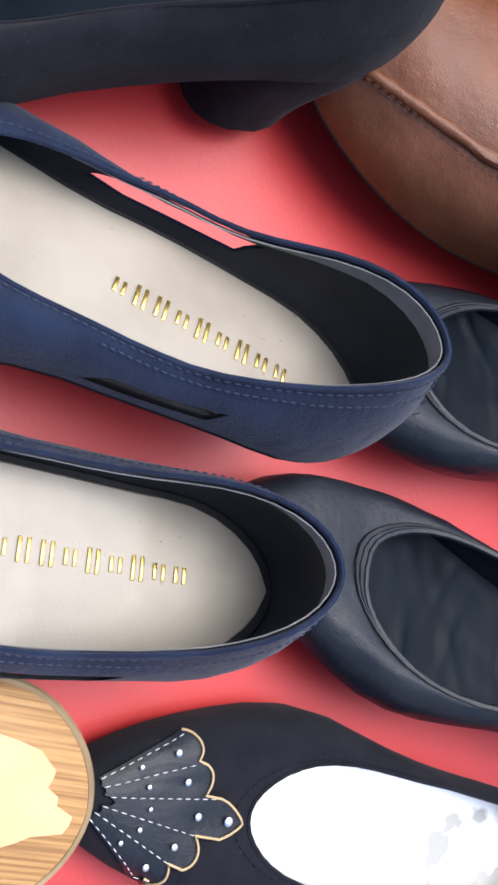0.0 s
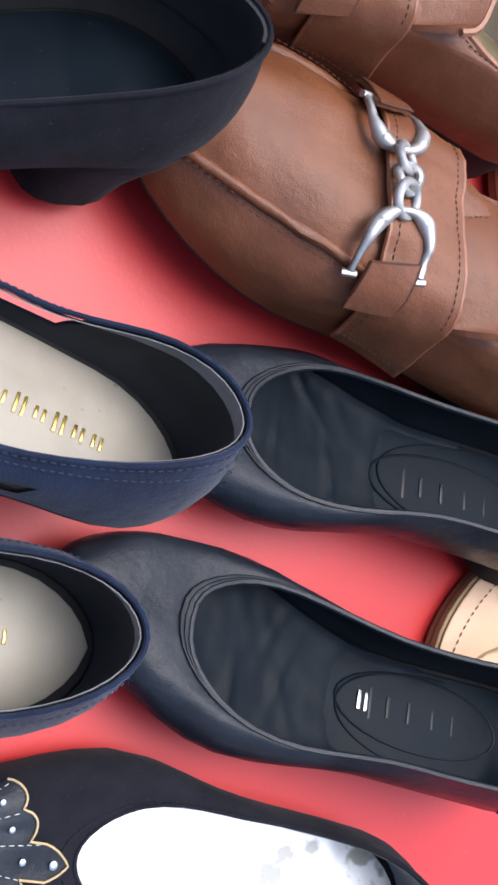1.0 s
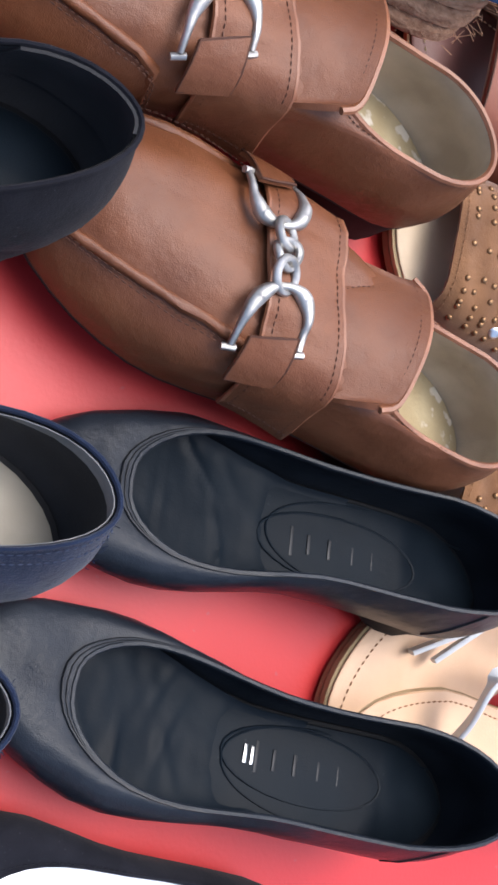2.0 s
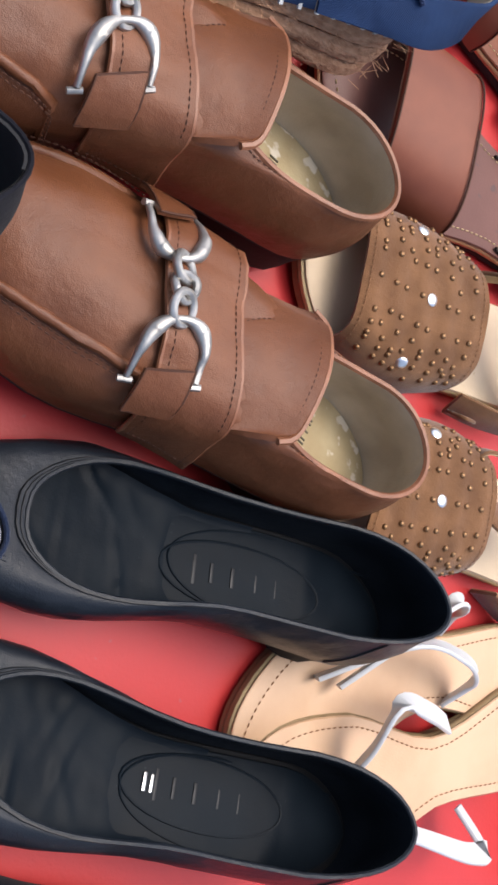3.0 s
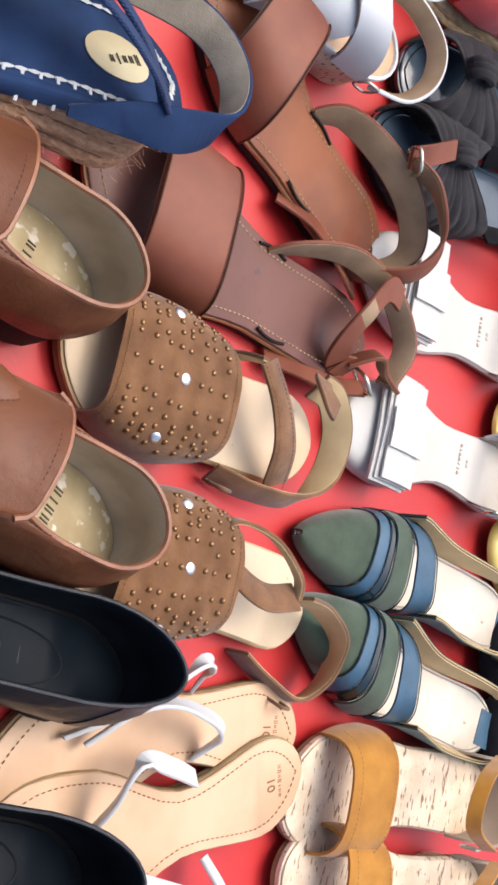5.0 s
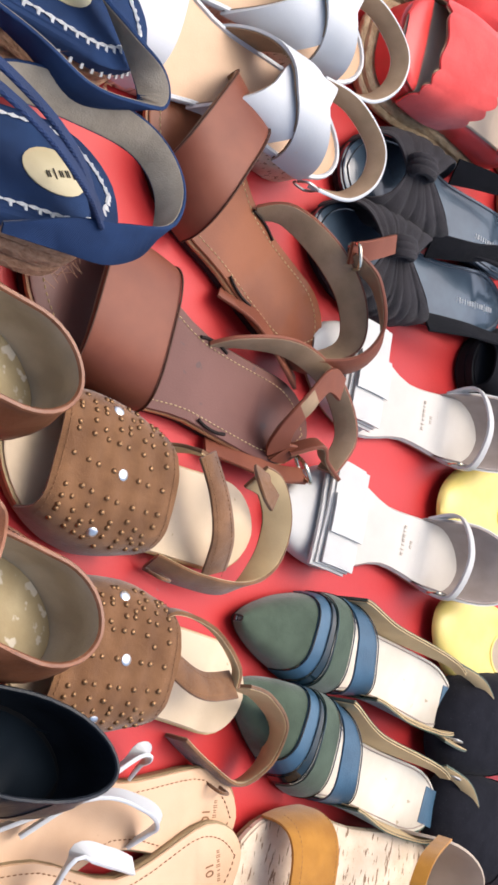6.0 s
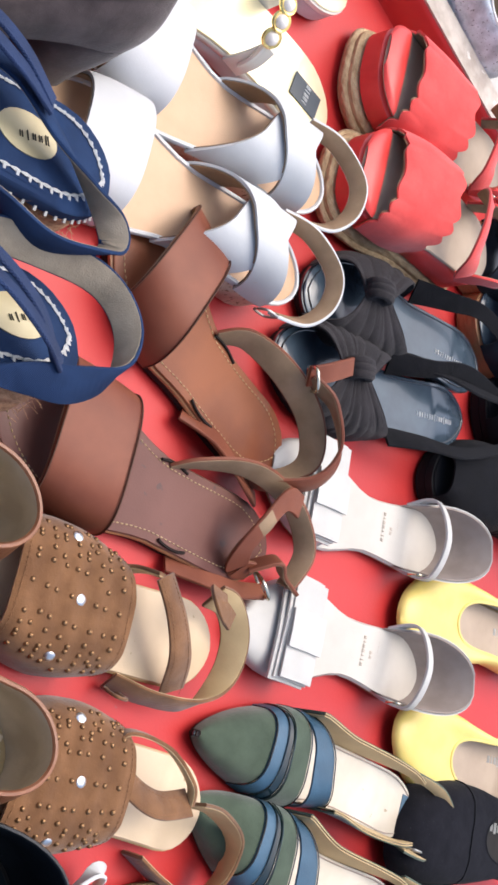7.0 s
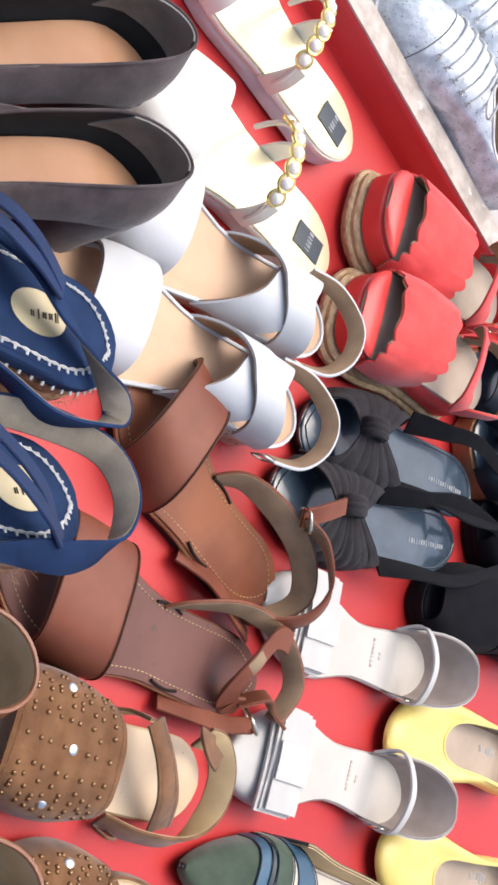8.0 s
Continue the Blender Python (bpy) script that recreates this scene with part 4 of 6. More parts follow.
# natural leather sandals with white thongs
def nude_sandal(heel, toe, side, z=0.0, roll=0.0, pitch=0.0, straps=()):
    e, L = thing("thong_sandal", heel, toe, "natural tan leather flat sandal with white straps", "sandal", "pair of white-strapped sandals", z, pitch, roll)
    f = Foot(L, 0.031, 0.0205, 0.041, 2.0, 0.76, side, hz=0.013, hb=0.011, spring=0.001, swing=0.02)
    ins = sole_set(e, f, M["natural_leather"], M["sole_tan"], 0.005, M["sole_tan"], 0.004, stitch=M["tan_thread"], label="tan leather footbed with dark stitching")
    part("heel_lift", block_heel(f, 0.26, M["sole_tan"], 1.0), e)
    for pts in straps:
        lined_strap("strap", e, f, pts, (0.75, 0.1, 0.65), [0.011, 0.014, 0.014, 0.013, 0.011], M["white_leather"], None, 0.0024, label="white leather strap")
    txt = bpy.data.curves.new("size_mark", "FONT")
    txt.body, txt.size, txt.extrude = "10", 0.0095, 0.0002
    txt.align_x = txt.align_y = "CENTER"
    txt.materials.append(M["tan_thread"])
    tmp = new("size_text", txt)
    dg = bpy.context.evaluated_depsgraph_get()
    me = bpy.data.meshes.new_from_object(tmp.evaluated_get(dg))
    bpy.data.objects.remove(tmp)
    t = part("size_mark", me, ins)
    t.location, t.rotation_euler = (L * 0.13, f.mid(0.13), f.z(0.13) + 0.0003), (0, 0, radians(90))
    part("insole_print", print_bars((L * 0.095, f.mid(0.1) - 0.009, 0), 0.0030, 7, 0.0028, M["tan_thread"], f.z(0.1) + 0.0001, radians(90), seed=4), ins)
    return e


# studded suede sandals
def scatter(cols, rows_n, seed):
    """Staggered rows of spots over a unit square, each a little out of line."""
    rnd = random.Random(seed)
    return [(0.18 + 0.64 * (c + 0.5 + 0.25 * (r % 2) + rnd.uniform(-0.22, 0.22)) / cols, 0.08 + 0.84 * (r + 0.5 + rnd.uniform(-0.18, 0.18)) / rows_n)
            for r in range(rows_n) for c in range(cols)]


STUDS = scatter(11, 8, 11)
BIG = [min(range(len(STUDS)), key=lambda q: abs(STUDS[q][0] - v) + abs(STUDS[q][1] - 0.5)) for v in (0.25, 0.5, 0.72)]


def stud_sandal(heel, toe, side, stud_meshes, fallen=False):
    e, L = thing("ankle_strap_sandal", heel, toe, "brown suede sandal with brass studs and a cream footbed", "sandal", "pair of studded sandals")
    f = Foot(L, 0.030, 0.029, 0.042, 1.9, 0.76, side, hz=0.017, hb=0.012, spring=0.003, swing=0.008)
    ins = sole_set(e, f, M["cream_insole"], M["sand_lining"], 0.004, M["sole_tan"], 0.005, label="cream leather footbed")
    part("heel_lift", block_heel(f, 0.28, M["sole_tan"], 0.98), e)
    wr = lambda v, u: 0.004 * math.sin(9 * v + 3 * u)
    data, grid = band(f, 0.55, 0.90, 0.52, 0.90, 0.040, 0.024, M["stud_suede"], 0.002, 0.003, 34, 24, 0.62, wav=wr)
    for i, r in enumerate(grid):
        for j, p in enumerate(r):
            p.z += (0.0011 * abs(math.sin(j * 0.66 + 0.5 * math.sin(i * 0.31))) + 0.0006 * noise.noise((i * 0.4, j * 0.9, L * 30))) * math.sin(math.pi * i / 34)
    b = part("vamp", sheet(grid, 0.002, M["stud_suede"]), e, "studded brown suede band")
    for j in (1, 23):
        part("stitching", dashes([r[j] + (r[j] - Vector((r[j].x, 0, 0.01))).normalized() * 0.0005 for r in grid[3:-3]], 0.0018, 0.0012, 0.0003, M["tan_thread"]), b)
    for q, (v, u) in enumerate(STUDS):
        i, j = min(round(v * 34), 33), min(round(u * 24), 23)
        p = grid[i][j]
        n = (grid[i + 1][j] - p).cross(grid[i][j + 1] - p).normalized()
        big = q in BIG
        s_ = part("mirror_stud" if big else "stud", stud_meshes[1 if big else 0], b)
        n = n if n.z > 0 or abs(n.z) < 0.2 and (n.y * (p.y - f.mid(0.6)) > 0) else -n
        s_.matrix_local = Matrix.Translation(p + n * 0.0003) @ n.to_track_quat("Z", "Y").to_matrix().to_4x4()
    sue, lin, th = M["stud_suede"], M["sand_lining"], M["tan_thread"]
    if not fallen:
        lined_strap("ankle_strap", e, f, [(0.40, -0.031, 0.044), (0.33, -0.008, 0.047), (0.26, 0.014, 0.042), (0.19, 0.033, 0.026)], (1, 0, 0.1), 0.018, sue, None, 0.0024, centre=(0.3, 0, 0), stitch=th)
        lined_strap("back_strap", e, f, [(0.38, 0.036, 0.010), (0.25, 0.041, 0.020), (0.08, 0.038, 0.026), (-0.03, 0.016, 0.026), (-0.02, -0.010, 0.032), (0.08, -0.028, 0.040), (0.18, -0.030, 0.044)], [(0, -0.35, 0.9)] * 3 + [(-0.3, 0.1, 0.9), (-0.5, -0.3, 0.8), (0, -0.7, 0.7), (0, -0.7, 0.7)], 0.020, sue, lin, 0.0024)
        lined_strap("strap_end", e, f, [(0.18, -0.034, 0.048), (0.20, -0.024, 0.056), (0.13, -0.016, 0.054)], (1, 0.2, 0.2), 0.013, sue, lin, 0.0024, centre=(0.16, -0.02, 0.02))
        lined_strap("side_strap", e, f, [(0.46, -0.031, 0.010), (0.42, -0.034, 0.026), (0.40, -0.031, 0.044)], (1, 0, 0.3), 0.014, sue, lin, 0.0024)
    else:
        lined_strap("ankle_strap", e, f, [(0.60, -0.020, 0.038), (0.50, -0.004, 0.046), (0.38, 0.002, 0.048), (0.24, -0.004, 0.046)], (0.45, 0.6, 0.3), 0.018, sue, None, 0.0024, centre=(0.4, 0.0, 0), stitch=th)
        lined_strap("strap_fold", e, f, [(0.60, -0.020, 0.038), (0.56, -0.034, 0.044), (0.40, -0.032, 0.048), (0.27, -0.016, 0.050), (0.23, -0.004, 0.046)], (0.1, 0.2, 1), 0.008, sue, lin, 0.0022)
        lined_strap("back_strap", e, f, [(0.22, -0.004, 0.046), (0.06, -0.003, 0.040), (-0.09, 0.010, 0.034), (-0.13, 0.036, 0.024), (-0.05, 0.054, 0.016), (0.10, 0.046, 0.012), (0.24, 0.034, 0.010)], (0.35, -0.1, 0.9), 0.021, sue, lin, 0.0024, centre=(0.12, 0.02, 0.03))
        lined_strap("side_strap", e, f, [(0.42, -0.031, 0.008), (0.50, -0.033, 0.024), (0.60, -0.022, 0.038)], (1, 0, 0.3), 0.013, sue, lin, 0.0024)
    c = (0.36, 0.043, 0.014) if not fallen else (0.03, 0.058, 0.016)
    part("buckle", buckle((L * c[0], c[1], c[2]), (1, 0, 0.2), (0, 0.3, 1), 0.012, 0.016, 0.0012, sue), e)
    return e


# wide-strap leather sandals
def wide_sandal(heel, toe, side, ins_m, band_m, label, z=0.0, pitch=0.0, h=0.036, opened=False, span=(0.64, 0.84), swing=0.010):
    e, L = thing("ankle_strap_sandal", heel, toe, label, "sandal", "pair of brown leather sandals", z, pitch)
    f = Foot(L, 0.031, 0.030, 0.043, 2.0, 0.78, side, swing, hz=0.014, hb=0.012, spring=0.002)
    ins = sole_set(e, f, ins_m, M["rope_tan"], 0.004, M["sole_dark"], 0.006, stitch=M["sand_lining"], label="polished brown leather footbed")
    wv = lambda v, u: 0.05 * math.sin(math.pi * v) + (0.05 if opened else 0.02) * (v - 0.5) * (u - 0.5)
    data, grid = band(f, span[0], span[1], span[0] - 0.03, span[1] - 0.03, h, h * 0.82, band_m, 0.0022, 0.004, 28, 8, 0.7, wav=wv)
    b = part("vamp_strap", data, e, "wide smooth brown leather strap")
    part("vamp_lining", sheet([[p - (p - Vector((p.x, 0, 0.008))).normalized() * 0.0026 for p in r] for r in grid], 0.0006, M["taupe_lining"]), b)
    for j in (0, 8):
        part("strap_edge", tube(edge_rows(grid, j, 0.001), 0.0007, 5, M["brown_thread"], fine=0), b)
    tau = M["taupe_lining"]
    for sg, s in ((1, 0.36), (-1, 0.42)):
        p = f.point(s, sg, -0.005, 0.0012)
        part("slot", tube([p + Vector((q * 0.013, sg * 0.0022 * (1 - q * q), 0)) for q in (-1, -0.5, 0, 0.5, 1)], 0.0011, 6, M["sole_dark"], fine=2), ins)
    if opened:
        lined_strap("back_strap", e, f, [(0.46, -0.020, 0.012), (0.40, -0.031, 0.026), (0.24, -0.034, 0.036), (0.08, -0.026, 0.040), (-0.01, -0.004, 0.038), (0.04, 0.022, 0.028), (0.14, 0.034, 0.016)], "leaning", [0.014, 0.020, 0.022, 0.021, 0.019, 0.017, 0.015], band_m, tau, 0.0026)
        lined_strap("front_strap", e, f, [(0.20, -0.038, 0.050), (0.10, -0.034, 0.060), (-0.02, -0.014, 0.060), (-0.03, 0.012, 0.050), (0.05, 0.032, 0.030), (0.10, 0.036, 0.018)], (0.8, 0.1, 0.6), 0.018, band_m, tau, 0.0026)
        lined_strap("strap_end", e, f, [(0.22, -0.036, 0.052), (0.17, -0.052, 0.056), (0.11, -0.074, 0.058)], (1, 0.25, 0.2), [0.016, 0.015, 0.014], band_m, tau, 0.0026, centre=(0.16, -0.05, 0.0))
        lined_strap("side_strap", e, f, [(0.40, 0.040, 0.006), (0.28, 0.038, 0.018), (0.16, 0.042, 0.022), (0.02, 0.040, 0.016)], (0.1, 0.9, 0.5), [0.018, 0.016, 0.014, 0.013], band_m, None, 0.0026)
        bc = (0.20, -0.038, 0.052)
    else:
        lined_strap("back_strap", e, f, [(0.42, -0.022, 0.010), (0.37, -0.030, 0.024), (0.25, -0.040, 0.034), (0.12, -0.041, 0.034), (0.00, -0.032, 0.032), (-0.07, -0.008, 0.032), (-0.04, 0.020, 0.028)], "leaning", [0.012, 0.018, 0.019, 0.017, 0.017, 0.017, 0.015], band_m, tau, 0.0026)
        lined_strap("front_strap", e, f, [(0.03, -0.034, 0.040), (0.12, -0.030, 0.048), (0.17, -0.008, 0.046), (0.18, 0.012, 0.034), (0.14, 0.022, 0.022), (0.09, 0.020, 0.022)], (0.9, -0.2, 0.35), 0.017, band_m, tau, 0.0026, centre=(0.08, 0.0, 0.02))
        lined_strap("strap_end", e, f, [(0.10, 0.018, 0.022), (0.05, 0.008, 0.036), (0.00, 0.014, 0.032), (-0.07, 0.020, 0.030)], (0.2, 0.5, 0.8), 0.014, band_m, tau, 0.0026, centre=(0.0, 0.1, 0.0))
        lined_strap("side_strap", e, f, [(0.34, 0.037, 0.006), (0.22, 0.037, 0.014), (0.12, 0.036, 0.018), (0.03, 0.030, 0.024)], (0.1, 0.9, 0.5), [0.016, 0.015, 0.014, 0.013], band_m, None, 0.0026)
        bc = (0.055, 0.027, 0.028)
    part("buckle", buckle((L * bc[0], bc[1], bc[2]), (0.8, -0.5, 0.2), (0.3, 0.5, 0.8), 0.017, 0.023, 0.0014, M["bright_metal"]), e, "brass buckle")
    return e


# blue canvas espadrilles
def espadrille(heel, toe, side, z=0.0, pitch=0.0, roll=0.0, wedge=0.045, slipped=False):
    e, L = thing("espadrille", heel, toe, "blue canvas espadrille sandal with a jute wedge sole", "espadrille", "pair of blue espadrilles", z, pitch, roll, za=0.06)
    f = Foot(L, 0.032, 0.031, 0.041, 2.0, 0.76, side, hz=wedge, hb=0.020, spring=0.002, fall=(0.05, 0.75))
    ins = part("footbed", f.slab(lambda s: f.z(s), lambda s: f.z(s) - 0.002, M["blue_canvas"], 0.0, 0.0010), e, "blue canvas footbed")
    lay = 4
    for i in range(lay):
        a, b = i / lay, (i + 1) / lay
        part("jute_layer", f.slab(lambda s, a=a: (f.z(s) - 0.002) * (1 - a), lambda s, b=b: (f.z(s) - 0.002) * (1 - b), M["jute"], 0.0008 * (i % 2) - 0.0030, 0.0026), e)
    part("canvas_rim", f.slab(lambda s: f.z(s) - 0.0004, lambda s: f.z(s) - 0.010, M["blue_canvas"], -0.0040, 0.0016), e)
    # blanket stitches round the rim
    r0, r1 = f.ring(-0.0048, lambda s: f.z(s) - 0.0095), f.ring(0.0045, lambda s: f.z(s) + 0.0008)
    items = [dashes(r1 + r1[:1], 0.006, 0.0004, 0.0010, M["white_thread"])]
    line = catmull(r0, 3, True), catmull(r1, 3, True)
    for k in range(0, len(line[0]), 2):
        items.append(tube([line[0][k], line[1][k].lerp(line[0][k], 0.35) + (line[0][k] - Vector((L / 2, 0, line[0][k].z))).normalized() * 0.0012, line[1][k]], 0.0012, 5, M["white_thread"], fine=1))
    tagged(part("blanket_stitch", merge(*items), e, "white blanket stitches"), kind="stuff")
    # frayed fibres
    rnd, fr = random.Random(7 + side), []
    for k in range(300):
        p = f.ring(-0.004, lambda s: f.z(s) * rnd.random() * 0.8)[rnd.randrange(2 * f.n)]
        o = (p - Vector((L / 2, 0, p.z))).normalized()
        fr.append(tube([p, p + o * 0.003 + Vector((rnd.gauss(0, 0.003), rnd.gauss(0, 0.003), rnd.gauss(0, 0.0025)))], 0.00018, 3, M["jute"], fine=1))
    tagged(part("fraying", merge(*fr), e), kind="stuff")
    sl = 0.25 if slipped else 0.17
    logo = [Vector((L * sl + 0.018 * math.cos(a), f.mid(sl) + 0.014 * math.sin(a), f.z(sl + 0.08 * math.cos(a)) + 0.0004)) for a in (2 * math.pi * k / 24 for k in range(24))]
    lg = part("insole_label", (logo + [p + UP * 0.0005 for p in logo], [tuple(range(24)), tuple(range(24, 48))] + [(k, (k + 1) % 24, 24 + (k + 1) % 24, 24 + k) for k in range(24)], M["cream_gold"]), ins, "round pale gold label")
    part("label_print", print_bars((L * (sl - 0.05), f.mid(sl) - 0.002, 0), 0.004, 5, 0.005, M["dark_print"], lambda x: f.z(x / L) + 0.0012, 0.3, seed=9), lg)
    # vamp, crossed elastic straps and slingback
    data, grid = band(f, 0.66, 0.999, 0.66, 0.999, 0.036, 0.008, M["blue_canvas"], 0.0018, 0.002, 24, 8, 0.7)
    part("vamp", data, e, "blue canvas vamp with a white stripe")
    data, grid = band(f, 0.70, 0.76, 0.70, 0.76, 0.0355, 0.033, M["white_leather"], 0.0018, 0.0032, 24, 4, 0.7)
    part("stripe", data, e)
    hz = f.z(0.08)
    for k in (0, 1):
        if slipped:
            lined_strap("elastic_strap", e, f, [(0.70 - 0.05 * k, -0.020 + 0.022 * k, hz + 0.004), (0.54, -0.022 + 0.013 * k, hz + 0.022), (0.40, -0.016 + 0.012 * k, hz + 0.024), (0.27, -0.004 + 0.005 * k, hz + 0.018)], (0.2, 0.95, 0.2), 0.011, M["blue_elastic"])
            continue
        lined_strap("elastic_strap", e, f, [(0.68 - 0.06 * k, -0.036 + 0.010 * k, hz + 0.006), (0.50, -0.024 + 0.015 * k, hz + 0.028), (0.34, -0.004 + 0.015 * k, hz + 0.032), (0.20, 0.014 + 0.012 * k, hz + 0.024), (0.12, 0.034, hz + 0.010 + 0.004 * k)], (0.6, 0.75, 0.3), 0.012, M["blue_elastic"])
    if slipped:
        # the slingback has slipped across the footbed and hangs over one side
        lined_strap("slingback", e, f, [(0.48, -0.033, f.z(0.48) + 0.004), (0.36, -0.014, hz + 0.010), (0.22, 0.006, hz + 0.012), (0.09, 0.022, hz + 0.011), (0.00, 0.034, hz + 0.009), (-0.02, 0.045, hz + 0.005),
                                        (0.05, 0.055, hz + 0.001), (0.16, 0.060, hz - 0.004), (0.30, 0.054, hz - 0.004), (0.44, 0.038, f.z(0.44) - 0.002)], [(0.1, 0.85, 0.4), (0.25, 0.9, 0.25), (0.3, 0.85, 0.35), (0.1, 0.45, 0.85), (-0.45, -0.1, 0.9), (-0.45, 0.1, 0.9), (-0.1, 0.1, 1), (0, 0.1, 1), (0, 0.35, 0.95), (0, 0.3, 0.9)], [0.010, 0.016, 0.017, 0.017, 0.018, 0.018, 0.018, 0.019, 0.018, 0.008], M["blue_canvas"], M["grey_canvas"], 0.0024)
        return e
    lined_strap("slingback", e, f, [(0.46, -0.036, f.z(0.46) + 0.002), (0.30, -0.039, hz + 0.008), (0.12, -0.037, hz + 0.016), (-0.04, -0.028, hz + 0.020), (-0.10, -0.003, hz + 0.020), (-0.06, 0.026, hz + 0.015),
                                    (0.06, 0.039, hz + 0.010), (0.18, 0.041, hz + 0.005), (0.32, 0.041, f.z(0.32) + 0.001)], [(0, -0.1, 1), (0, -0.35, 0.9), (0, -0.4, 0.9), (-0.25, -0.2, 0.9), (-0.3, 0, 0.95), (-0.1, -0.2, 0.95), (0, -0.55, 0.85), (0, -0.6, 0.8), (0, -0.4, 0.9)], [0.010, 0.020, 0.021, 0.019, 0.018, 0.019, 0.022, 0.018, 0.005], M["blue_canvas"], M["grey_canvas"], 0.0024)
    return e


# white crossed-strap sandals
def white_sandal(heel, toe, side, z=0.0, pitch=0.0):
    e, L = thing("cross_strap_sandal", heel, toe, "white leather sandal with crossed straps and a tan footbed", "sandal", "pair of white sandals", z, pitch)
    f = Foot(L, 0.030, 0.028, 0.042, 2.0, 0.78, side, hz=0.034, hb=0.018, spring=0.003)
    ins = sole_set(e, f, M["natural_leather"], M["white_leather"], 0.004, None, label="tan leather footbed")
    part("cork_wedge", f.slab(lambda s: f.z(s) - 0.006, lambda s: 0.0, M["cork"], 0.002, 0.001), e)
    part("footbed_rim", tube(f.ring(0.0006, lambda s: f.z(s) + 0.0004), 0.0018, 6, M["white_leather"], True, 0), e)
    data, grid = band(f, 0.70, 0.88, 0.68, 0.86, 0.036, 0.030, M["white_grey"], 0.002, 0.003, 24, 6, 0.7)
    fs = part("front_strap", data, e)
    part("vamp_lining", sheet([[p - (p - Vector((p.x, 0, 0.02))).normalized() * 0.0026 for p in r] for r in grid], 0.0005, M["taupe_lining"]), fs)
    hz = f.z(0.1)
    for (r0, r1, l0, l1), h in (((0.12, 0.25, 0.30, 0.50), 0.034), ((0.36, 0.47, 0.11, 0.22), 0.040)):
        data, grid = band(f, r0, r1, l0, l1, h, h, M["white_leather"], 0.0022, 0.003, 26, 5, 0.75)
        cs = part("cross_strap", data, e)
        part("strap_lining", sheet([[p - (p - Vector((p.x, 0, 0.025))).normalized() * 0.0028 for p in r] for r in grid], 0.0005, M["taupe_lining"]), cs)
    lined_strap("heel_strap", e, f, [(0.17, -0.033, hz + 0.010), (0.06, -0.031, hz + 0.018), (-0.05, -0.014, hz + 0.022), (-0.06, 0.010, hz + 0.020), (0.00, 0.030, hz + 0.014), (0.10, 0.036, hz + 0.008)], "leaning", 0.014, M["white_leather"], M["taupe_lining"], 0.0026)
    part("buckle", buckle((L * 0.12, 0.037, hz + 0.006), (1, 0, 0), (0, 0.2, 1), 0.013, 0.015, 0.001, M["pewter"]), e)
    part("insole_label", box((L * 0.12, f.mid(0.12) - 0.004, hz - 0.001), 0.030, 0.018, 0.0008, M["white_grey"]), ins)
    return e


